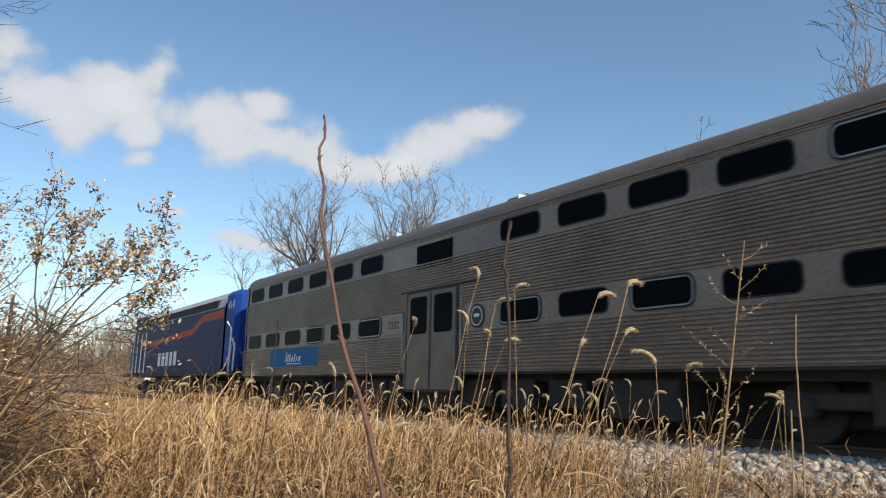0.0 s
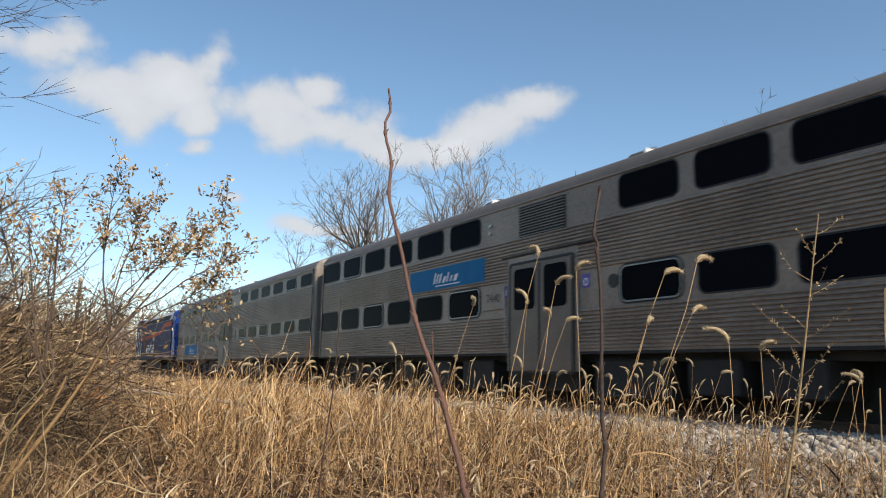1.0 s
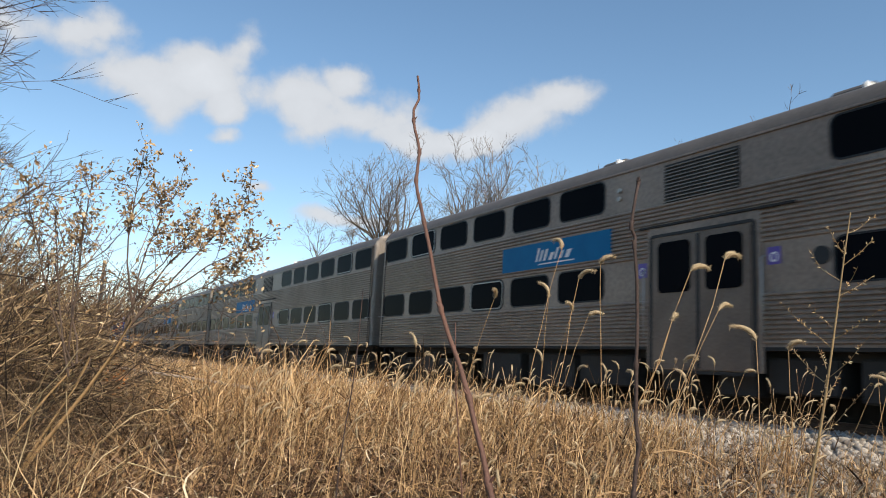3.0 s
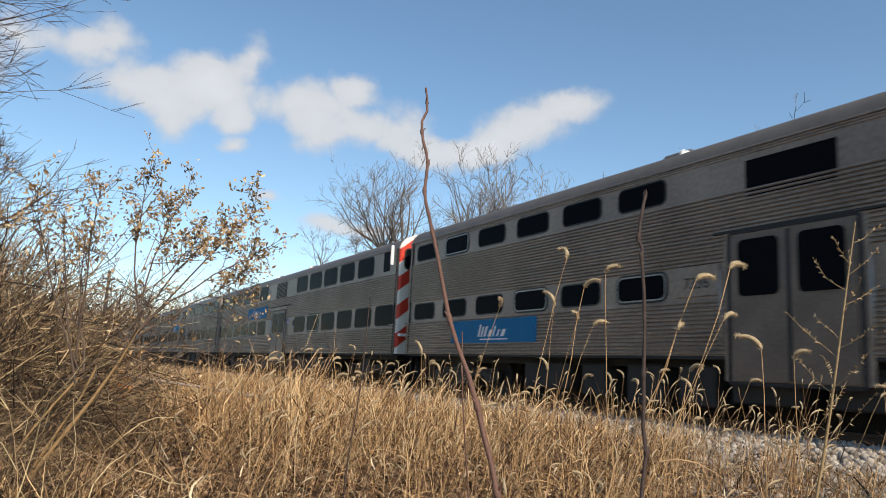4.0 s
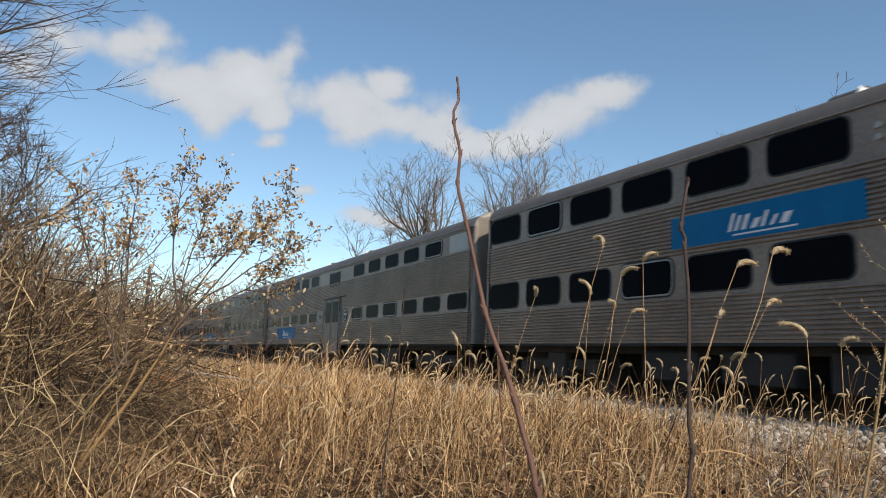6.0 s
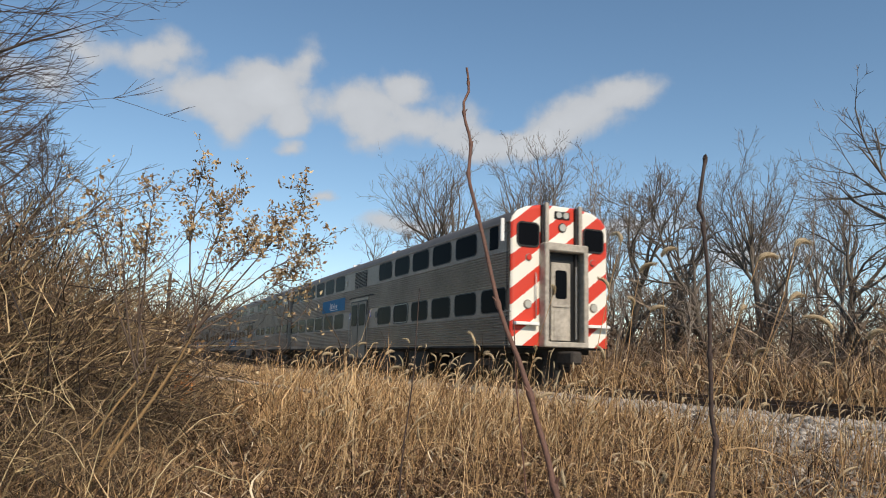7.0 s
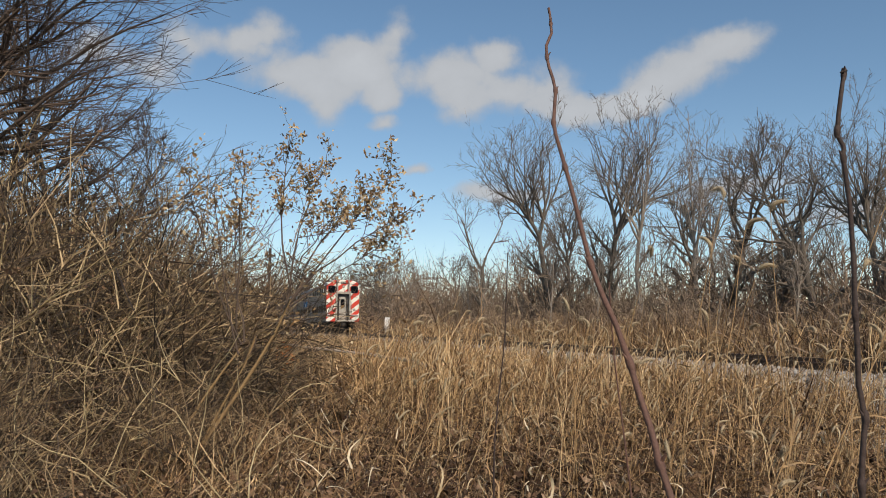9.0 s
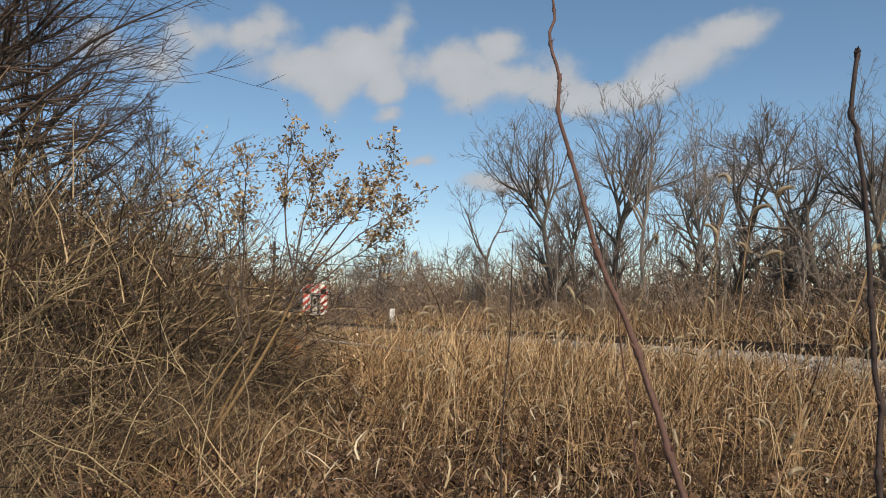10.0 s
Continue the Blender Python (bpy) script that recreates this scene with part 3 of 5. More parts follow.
        part("lettering", bare("lettering", V, F, WHITE), p)
    if number:
        part("number_plate", box("number_plate", -HALF - 0.034, -HALF, yd + 1.27, yd + 2.17, 1.95, 2.45, STEEL, 0.005), c)
        part("number", text_mesh("number", number, 0.27, BLACK), c, "", pose(-HALF - 0.036, yd + 1.72, 2.16 if kind == "A" else 2.2) @ WRITE)
    # roof pods, underframe, bogies
    for s in (10.2, 15.2):
        part("roof_vent", box("roof_vent", -0.9, 0.9, -s - 0.35, -s + 0.35, 4.6, 4.75, ROOF, 0.05), c)
        # white bit painted for the sunlit rear end of the vent
        part("vent_cap", box("vent_cap", -1.12, -0.92, -s - 0.37, -s - 0.30, 4.54, 4.68, WHITE, 0.02), c, "white spot for sunlight on a roof vent")
    bm = bmesh.new()
    add_box(bm, -1.2, 1.2, y0 + 0.4, y1 - 0.4, 0.82, 0.95)
    # full-length dark beam, added to keep the sunlit verge from showing below
    add_box(bm, -0.25, 0.25, y0 + 0.4, y1 - 0.4, -0.08, 0.85)
    rr = random.Random(number or label)
    yy = -6.2
    while yy > -19.2:
        ln = rr.uniform(0.7, 1.8)
        add_box(bm, -1.35, -0.3, yy - ln, yy, rr.uniform(0.16, 0.34), 0.86, 0.03)
        add_box(bm, 0.3, 1.35, yy - ln, yy, 0.18, 0.86, 0.03)
        yy -= ln + rr.uniform(0.1, 0.7)
    part("underframe", bm_mesh("underframe", bm, UNDER), c)
    # drawgear, with hoses that hang between the cars
    for y, go, last in ((y1, 1, False), (y0, -1, rearmost)):
        if last:
            continue
        bm = bmesh.new()
        # blocks made wide to close the bright gap under the coupling
        add_box(bm, -0.55, 0.55, min(y, y + go * 0.40), max(y, y + go * 0.40), 0.30, 0.96, 0.04)
        add_box(bm, -0.22, 0.22, min(y, y + go * 0.41), max(y, y + go * 0.41), -0.02, 0.34, 0.04)
        part("drawgear", bm_mesh("drawgear", bm, GRIME), c, "grimy coupling gear")
        for x in (-0.95, -0.75):
            part("hose", tubes("hose", [(np.array([(x, y, 0.95), (x, y + go * 0.12, 0.5), (x, y + go * 0.27, 0.28), (x, y + go * 0.40, 0.34)]), np.array([0.03] * 4))], RUBBER, 6), c, "hanging rubber hose")
    bogie(c, -3.2)
    bogie(c, -CAR + 3.2)
    end_face(c, y1, 1, False, "front")
    if rear == "plain":
        end_face(c, y0, -1, False, "rear")
    else:
        cab_end(c, y0)
    for s in (0.55, CAR - 0.55):
        part("grab_iron", SHOE, c, "", pose(-HALF, -s, 1.86))
    return c


LOUVRE_SLAT = box("slat", -0.012, 0.012, -0.76, 0.76, -0.008, 0.008, STEEL_END)


def locomotive():
    """The engine that leads the train; origin under its rear coupling, body ahead along +y."""
    c = tagged(new("locomotive"), "blue diesel locomotive with an orange stripe, grey roof", "locomotive")
    part("body", extrude("body", [(-1.5, 1.2), (-1.5, 3.75)], 2.2, 16.6, LOCO_BLUE), c, "dark blue hood side")
    part("far_side", extrude("far_side", [(1.5, 3.75), (1.5, 1.2)], 2.2, 16.6, LOCO_BLUE), c)
    part("roof", extrude("roof", [(-1.5, 3.75), (-1.35, 4.15), (-0.9, 4.5), (0, 4.6), (0.9, 4.5), (1.35, 4.15), (1.5, 3.75)], 2.2, 18.6, ROOF_L), c, "grey locomotive roof")
    part("roof_grille", box("roof_grille", -1.49, -1.3, 3.2, 16.5, 3.70, 4.10, UNDER), c)
    x = -1.504
    V = [(x, 2.3, 3.32), (x, 5.2, 3.30), (x, 5.2, 3.62), (x, 2.3, 3.66), (x, 6.6, 2.85), (x, 16.4, 2.55), (x, 16.4, 2.80), (x, 6.6, 3.12)]
    F = [(3, 2, 1, 0), (2, 7, 4, 1), (7, 6, 5, 4)]
    part("stripe", bare("stripe", V, F, ORANGE), c, "orange stripe that steps down")
    for i in range(5):
        part("lettering", box("lettering", x - 0.002, x, 9.0 + i * 0.75, 9.5 + i * 0.75, 1.55, 2.2, WHITE), c, "white block lettering, unreadable")
    part("rear_cabin", box("rear_cabin", -1.48, 1.48, 0.9, 2.2, 1.2, 4.35, LOCO_BRIGHT, 0.18), c, "bright blue rear end")
    part("number", text_mesh("number", "414", 0.5, WHITE), c, "", pose(-1.486, 1.5, 3.75) @ WRITE)
    part("cab", box("cab", -1.5, 1.5, 16.6, 18.6, 1.2, 4.4, LOCO_BLUE, 0.12), c)
    part("nose", box("nose", -1.35, 1.35, 18.6, 20.0, 1.2, 3.3, LOCO_BRIGHT, 0.25), c)
    for y in (15.4, 16.4, 17.4, 18.3):
        part("white_band", box("white_band", -1.53, -1.505, y, y + 0.16, 1.25, 3.4, WHITE), c, "white upright band")
    part("walkway", box("walkway", -1.55, 1.55, 0.5, 20.2, 1.05, 1.2, UNDER), c)
    part("tank", box("tank", -1.3, 1.3, 7.0, 13.5, 0.3, 1.05, UNDER, 0.1), c)
    for y, h in ((0.6, 1.0), (1.1, 1.6)):
        part("handrail", tubes("handrail", [([(-1.56, y, 1.2), (-1.58, y - 0.1, 1.2 + h), (-1.55, y + 0.5, 1.5 + h)], [0.035] * 3)], WHITE, 6), c, "white handrail")
    bogie(c, 4.0)
    bogie(c, 16.5)
    return c


# ---- sky backdrop: fair-weather clouds ----
def cloud_material():
    m = bpy.data.materials.new("cloud_vapour")
    m.use_nodes = True
    nt = m.node_tree
    N, L = nt.nodes, nt.links.new
    N.clear()
    co, sep = N.new("ShaderNodeTexCoord"), N.new("ShaderNodeSeparateXYZ")
    L(co.outputs["Object"], sep.inputs[0])

    def math_node(op, a, b=None, clamp=False):
        n = N.new("ShaderNodeMath")
        n.operation, n.use_clamp = op, clamp
        for i, q in enumerate((a, b)):
            if q is None:
                continue
            if isinstance(q, (int, float)):
                n.inputs[i].default_value = q
            else:
                L(q, n.inputs[i])
        return n.outputs[0]

    # azimuth and height in degrees
    az = math_node("MULTIPLY", math_node("ARCTAN2", sep.outputs[0], sep.outputs[1]), 57.2958)
    el = math_node("MULTIPLY", math_node("ARCSINE", math_node("DIVIDE", sep.outputs[2], 2000.0)), 57.2958)
    comb = N.new("ShaderNodeCombineXYZ")
    L(az, comb.inputs[0])
    L(el, comb.inputs[1])
    n1 = N.new("ShaderNodeTexNoise")
    n1.inputs["Scale"].default_value = 0.36
    n1.inputs["Detail"].default_value = 6
    n1.inputs["Roughness"].default_value = 0.55
    L(comb.outputs[0], n1.inputs["Vector"])
    off = N.new("ShaderNodeVectorMath")
    off.operation = "MULTIPLY_ADD"
    L(n1.outputs["Color"], off.inputs[0])
    off.inputs[1].default_value = (1.8, 1.5, 0)
    L(comb.outputs[0], off.inputs[2])
    total = None
    for a, e, ra, re in BLOBS:
        sub = N.new("ShaderNodeVectorMath")
        sub.operation = "SUBTRACT"
        L(off.outputs[0], sub.inputs[0])
        sub.inputs[1].default_value = (a + 0.9, e + 0.75, 0)
        sc = N.new("ShaderNodeVectorMath")
        sc.operation = "MULTIPLY"
        L(sub.outputs[0], sc.inputs[0])
        sc.inputs[1].default_value = (0.93 / ra, 0.93 / re, 0)
        ln = N.new("ShaderNodeVectorMath")
        ln.operation = "LENGTH"
        L(sc.outputs[0], ln.inputs[0])
        v = math_node("SUBTRACT", 1.0, ln.outputs["Value"], True)
        total = v if total is None else math_node("ADD", total, v)
    n2 = N.new("ShaderNodeTexNoise")
    n2.inputs["Scale"].default_value = 0.5
    n2.inputs["Detail"].default_value = 7
    n2.inputs["Roughness"].default_value = 0.6
    L(comb.outputs[0], n2.inputs["Vector"])
    dens = math_node("ADD", total, math_node("MULTIPLY", math_node("SUBTRACT", n2.outputs["Fac"], 0.5), 0.85))
    mr = N.new("ShaderNodeMapRange")
    mr.interpolation_type = "SMOOTHSTEP"
    mr.inputs["From Min"].default_value, mr.inputs["From Max"].default_value = 0.12, 0.95
    mr.inputs["To Max"].default_value = 0.93
    L(dens, mr.inputs["Value"])
    em, tr, mx, out = N.new("ShaderNodeEmission"), N.new("ShaderNodeBsdfTransparent"), N.new("ShaderNodeMixShader"), N.new("ShaderNodeOutputMaterial")
    em.inputs["Color"].default_value = (0.79, 0.81, 0.84, 1)
    tone = N.new("ShaderNodeMapRange")
    tone.inputs["From Min"].default_value, tone.inputs["From Max"].default_value = 0.3, 1.7
    tone.inputs["To Min"].default_value, tone.inputs["To Max"].default_value = 0.74, 0.90
    L(dens, tone.inputs["Value"])
    L(tone.outputs[0], em.inputs["Strength"])
    L(mr.outputs[0], mx.inputs[0])
    L(tr.outputs[0], mx.inputs[1])
    L(em.outputs[0], mx.inputs[2])
    L(mx.outputs[0], out.inputs[0])
    return m


# azimuth, height and half sizes in degrees
BLOBS = [
    (2.1, 22.2, 2.6, 1.9), (-0.2, 21.2, 2.6, 1.6), (3.4, 19.2, 4.4, 2.0), (7.0, 19.6, 4.6, 2.8), (9.4, 21.2, 3.2, 2.2), (12.2, 22.8, 1.8, 2.0), (10.8, 19.4, 3.6, 2.6), (6.8, 17.2, 2.4, 1.8), (11.2, 17.6, 1.8, 1.5),
    (15.6, 19.8, 3.2, 2.4), (18.8, 20.0, 3.8, 2.6), (20.6, 21.4, 2.2, 1.4), (17.4, 17.4, 2.8, 1.9), (21.2, 18.2, 3.0, 1.8), (24.6, 18.8, 3.2, 2.4), (25.8, 17.0, 3.6, 1.5), (28.6, 16.6, 3.8, 1.6), (31.2, 17.0, 2.6, 1.3),
    (33.0, 18.8, 3.6, 2.2), (35.8, 20.0, 4.2, 2.6), (38.6, 20.9, 3.4, 1.6), (31.4, 17.6, 3.0, 1.6), (13.9, 12.6, 1.8, 0.6), (19.0, 10.9, 3.4, 1.2), (22.6, 10.5, 3.2, 0.8), (11.4, 16.0, 1.8, 0.7),
    (-4.0, 21.0, 3.0, 1.8), (-6.0, 18.6, 3.0, 1.8), (-10.0, 19.5, 3.0, 2.0), (38.0, 10.8, 6.0, 1.2), (46.0, 8.5, 7.0, 1.5),
]


def clouds():
    na, ne = 40, 16
    V = []
    for j in range(ne + 1):
        e = radians(1 + 33 * j / ne)
        for i in range(na + 1):
            a = radians(-35 + 110 * i / na)
            V.append((2000 * math.cos(e) * math.sin(a), 2000 * math.cos(e) * math.cos(a), 2000 * math.sin(e)))
    n = na + 1
    F = np.array([(j * n + i, j * n + i + 1, (j + 1) * n + i + 1, (j + 1) * n + i) for j in range(ne) for i in range(na)])
    ob = new("clouds", quads("clouds", np.array(V), F, cloud_material(), True))
    ob.visible_shadow = False
    return tagged(ob, "soft white fair-weather clouds in a blue sky", "clouds", kind="structure")


CLOUDS = clouds()


# ---- trees and brush ----
def unit(v):
    return v / (np.linalg.norm(v) + 1e-9)


def branch(rs, p, d, length, r0, r1, segs, wander, rise):
    """One crooked branch: points and radii."""
    P = [np.array(p, float)]
    d = unit(np.array(d, float))
    for _ in range(segs):
        d = unit(d + rs.normal(0, wander, 3) + np.array([0, 0, rise]))
        P.append(P[-1] + d * length / segs)
    return np.array(P), np.linspace(r0, r1, segs + 1), d


def offshoot(rs, d, lo, hi):
    """A direction that leaves d by lo to hi degrees."""
    side = unit(np.cross(d, rs.normal(0, 1, 3)))
    a = radians(rs.uniform(lo, hi))
    return unit(d * math.cos(a) + side * math.sin(a))


def grow(seed, height, r0, lean=(0, 0), limbs=9, counts=(5, 4, 2), clear=0.3, open_=(28, 62), fork=True, rise=0.05, pull=(0, 0, 0), crook=0.22, thin=1.0, stout=0.0):
    """A bare tree: lines of the trunk and limbs, and lines of its twigs."""
    rs = np.random.RandomState(seed)
    big, fine = [], []
    tops = []
    P, Rr, d = branch(rs, (0, 0, -0.1), (lean[0], lean[1], 1), height * (0.55 if fork else 0.9), r0, r0 * (0.55 if fork else 0.12), 7, 0.07, 0.08)
    big.append((P, Rr))
    starts = []
    if fork:
        for k in range(rs.randint(2, 4)):
            Q, Rq, dq = branch(rs, P[-1], offshoot(rs, d, 15, 38), height * rs.uniform(0.38, 0.5), r0 * 0.45, r0 * 0.07, 6, 0.13, 0.08)
            big.append((Q, Rq))
            starts += [(Q, Rq, f) for f in rs.uniform(0.1, 1, limbs // 2 + 1)]
    starts += [(P, Rr, f) for f in rs.uniform(clear, 1, limbs)]

    def at(line, f):
        Q = line[0]
        x = f * (len(Q) - 1)
        i = min(int(x), len(Q) - 2)
        return Q[i] + (Q[i + 1] - Q[i]) * (x - i), unit(Q[i + 1] - Q[i]), line[1][i] + (line[1][i + 1] - line[1][i]) * (x - i)

    level = []
    for Q, Rq, f in starts:
        p, d, r = at((Q, Rq), f)
        L = height * rs.uniform(0.20, 0.36) * (1.15 - 0.5 * f)
        b = branch(rs, p, unit(offshoot(rs, d, *open_) + np.array(pull)), L, min(r * (0.72 + 0.2 * stout), r0 * 0.5), 0.014 + 0.022 * stout, 5, crook, rise)
        big.append(b[:2])
        level.append((b[0], b[1], L))
    for depth, n in enumerate(counts):
        nxt = []
        for Q, Rq, L in level:
            for f in rs.uniform(0.2, 1, n):
                p, d, r = at((Q, Rq), f)
                l2 = L * rs.uniform(0.32, 0.6)
                b = branch(rs, p, unit(offshoot(rs, d, 22, 58) + 0.4 * np.array(pull)), l2, max(min(r * (0.6 + 0.15 * stout), 0.06 + 0.03 * stout), 0.010 * thin), (0.006 + (0.012 * stout if depth == 0 else 0)) * thin, (4, 3, 2)[depth], crook * 0.6, rise)
                (big if depth == 0 else fine).append(b[:2])
                nxt.append((b[0], b[1], l2))
        level = nxt
    return big, fine


def tree(seed, label, height, r0, bark=None, flat=True, **kw):
    big, fine = grow(seed, height, r0, **kw)
    t = tagged(new("bare_tree"), label, "tree", "bare trees along the railway")
    part("trunk", tubes("trunk", big, bark or BARK, 5), t)
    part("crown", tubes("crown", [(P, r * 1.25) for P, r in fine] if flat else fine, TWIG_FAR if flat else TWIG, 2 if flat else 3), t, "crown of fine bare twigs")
    return t


def far_trees():
    kinds = [
        tree(11, "tall bare tree with a spreading crown, grey bark", 15.5, 0.30, limbs=12, counts=(6, 5, 3), open_=(22, 48), rise=0.10, stout=0.35, crook=0.13, thin=0.85),
        tree(12, "slim bare tree with upright limbs, pale bark", 13.5, 0.2, BARK_L, limbs=13, counts=(5, 4, 3), fork=False, open_=(20, 48), rise=0.12, stout=0.3, crook=0.13, thin=0.85),
        tree(13, "crooked bare tree with a forked trunk, grey bark", 12.0, 0.27, limbs=9, counts=(5, 4, 3), open_=(22, 52), rise=0.09, lean=(0.12, 0.1), stout=0.2, crook=0.17, thin=0.85),
        tree(14, "leaning bare tree with twisted limbs, dark bark", 11.0, 0.30, limbs=9, counts=(5, 4, 3), lean=(-0.42, 0.15), open_=(35, 75), stout=0.5, crook=0.22, thin=0.85),
        tree(15, "young bare tree with fine twigs, brown bark", 8.0, 0.08, BARK_L, limbs=9, counts=(5, 4, 2), fork=False, open_=(20, 45), rise=0.12, crook=0.10, thin=0.8),
        tree(16, "wide bare tree with long spreading limbs, grey bark", 12.5, 0.30, limbs=11, counts=(5, 4, 3), open_=(35, 72), rise=0.08, stout=0.5, crook=0.19, thin=0.85),
    ]
    # kind, x, y, size, turn
    spots = [
        (0, 23.0, 49.5, 1.0, 0), (0, 23.5, 42.0, 0.92, 140), (2, 23.0, 62.6, 1.1, 30), (1, 23.0, 37.2, 1.0, 0), (1, 24.2, 34.0, 0.9, 90),
        (5, 23.0, 30.0, 0.95, 60), (2, 23.5, 27.0, 0.9, 200), (3, 22.6, 23.4, 0.85, 20), (0, 23.5, 21.6, 0.68, 250), (5, 22.5, 17.5, 0.7, 100),
        (5, 20.0, 12.0, 0.78, 310), (1, 20.5, 7.6, 1.1, 150), (1, 20.0, 9.4, 0.98, 60), (1, 24.0, 18.6, 0.68, 30), (4, 19.0, 30.5, 0.9, 10), (4, 19.6, 36.0, 0.8, 70),
        (4, 18.8, 25.0, 0.85, 130), (4, 20.0, 43.0, 1.0, 200), (4, 19.5, 54.0, 1.0, 260), (4, 21.0, 61.0, 1.0, 20), (4, 18.5, 20.5, 0.7, 80),
        (0, 31.0, 62.0, 0.9, 40), (5, 32.0, 46.0, 0.95, 10), (1, 30.0, 40.0, 0.95, 200), (2, 33.0, 36.0, 1.0, 120), (0, 34.0, 29.0, 0.75, 300),
        (1, 30.0, 24.5, 0.85, 70), (5, 33.0, 20.0, 0.8, 160), (2, 30.0, 15.0, 0.85, 20), (4, 26.0, 32.0, 1.1, 180), (4, 26.5, 26.5, 1.1, 300),
        (4, 25.5, 38.5, 1.1, 30), (4, 26.0, 45.5, 1.2, 100), (4, 25.0, 22.8, 1.1, 220), (4, 24.5, 57.0, 1.2, 310),
        (5, 27.0, 84.0, 0.8, 0), (2, 25.0, 96.0, 0.85, 60), (0, 28.0, 108.0, 0.6, 120), (5, 21.0, 118.0, 0.75, 200), (2, 18.0, 132.0, 0.8, 270),
        (5, 17.5, 85.0, 0.72, 10), (2, 16.5, 101.0, 0.8, 80), (0, 19.0, 113.0, 0.7, 190), (5, 20.5, 92.0, 0.8, 260), (2, 16.0, 73.0, 0.62, 330), (0, 14.5, 128.0, 0.75, 45), (1, 18.2, 79.0, 0.7, 0), (4, 20.0, 78.0, 1.0, 150), (4, 19.0, 90.0, 1.1, 250), (4, 18.0, 104.0, 1.2, 330), (5, 8.0, 150.0, 0.7, 30), (2, 1.0, 140.0, 0.7, 90), (4, 5.0, 120.0, 1.0, 10),
        (2, -4.0, 125.0, 0.8, 190), (1, 23.0, 6.0, 0.9, 0), (5, 22.0, 1.0, 0.9, 40), (0, 22.0, -8.0, 0.8, 0), (2, 22.0, -18.0, 0.9, 70),
    ]
    used = set()
    for k, x, y, s, a in spots:
        m = pose(x, y, land(x, y), 0, 0, a)
        if k in used:
            t = copy_thing(kinds[k], m)
        else:
            t = kinds[k]
            t.matrix_basis = m
            used.add(k)
        s *= 0.98 if y > 33 else 0.86
        t.scale = (s, s, s)


def near_trees():
    rows = [
        (31, "bare tree with long arching limbs and fine twigs, dark bark", 12.5, 0.095, -3.4, 14.4, dict(bark=TWIG, limbs=24, open_=(40, 75), counts=(6, 4, 2), rise=0.05, pull=(0.9, 0.0, 0.05), crook=0.11, thin=0.5, clear=0.3)),
        (32, "bare tree with a dense crown of fine twigs, grey bark", 9.6, 0.12, -5.2, 22.5, dict(limbs=12, open_=(25, 55), counts=(6, 5, 3), crook=0.12, thin=0.7, rise=0.1)),
        (33, "slender bare tree with many fine twigs, brown bark", 9.0, 0.11, -5.6, 21.0, dict(limbs=12, counts=(6, 5, 3), crook=0.12, thin=0.7, rise=0.1)),
        (34, "bare tree with limbs that reach sideways, dark bark", 10.0, 0.085, -4.0, 11.2, dict(bark=TWIG, limbs=20, open_=(45, 80), clear=0.35, counts=(6, 4, 2), pull=(0.8, 0.1, 0.0), crook=0.11, thin=0.45, rise=0.04)),
        (35, "slender bare tree with a dense crown, brown bark", 7.0, 0.10, -2.2, 22.5, dict(limbs=12, counts=(6, 5, 3), crook=0.12, thin=0.7, rise=0.1)),
    ]
    for seed, label, h, r, x, y, kw in rows:
        t = tree(seed, label, h, r, flat=False, **kw)
        t.matrix_basis = pose(x, y, land(x, y))


far_trees()
near_trees()


def leaf_bunch(rs, c, n, spread, lo=0.014, hi=0.032):
    c = np.asarray(c) + rs.normal(0, spread, (n, 3))
    u = rs.normal(0, 1, (n, 3))
    u /= np.linalg.norm(u, axis=1, keepdims=True)
    v = np.cross(u, rs.normal(0, 1, (n, 3)))
    v /= np.linalg.norm(v, axis=1, keepdims=True)
    s = rs.uniform(lo, hi, n)[:, None]
    w = np.cross(u, v) * s * 0.4
    return np.stack([c - u * s * 1.3, c - v * s * 0.6 + w, c + u * s * 1.3, c + v * s * 0.6 + w], 1).reshape(-1, 3)


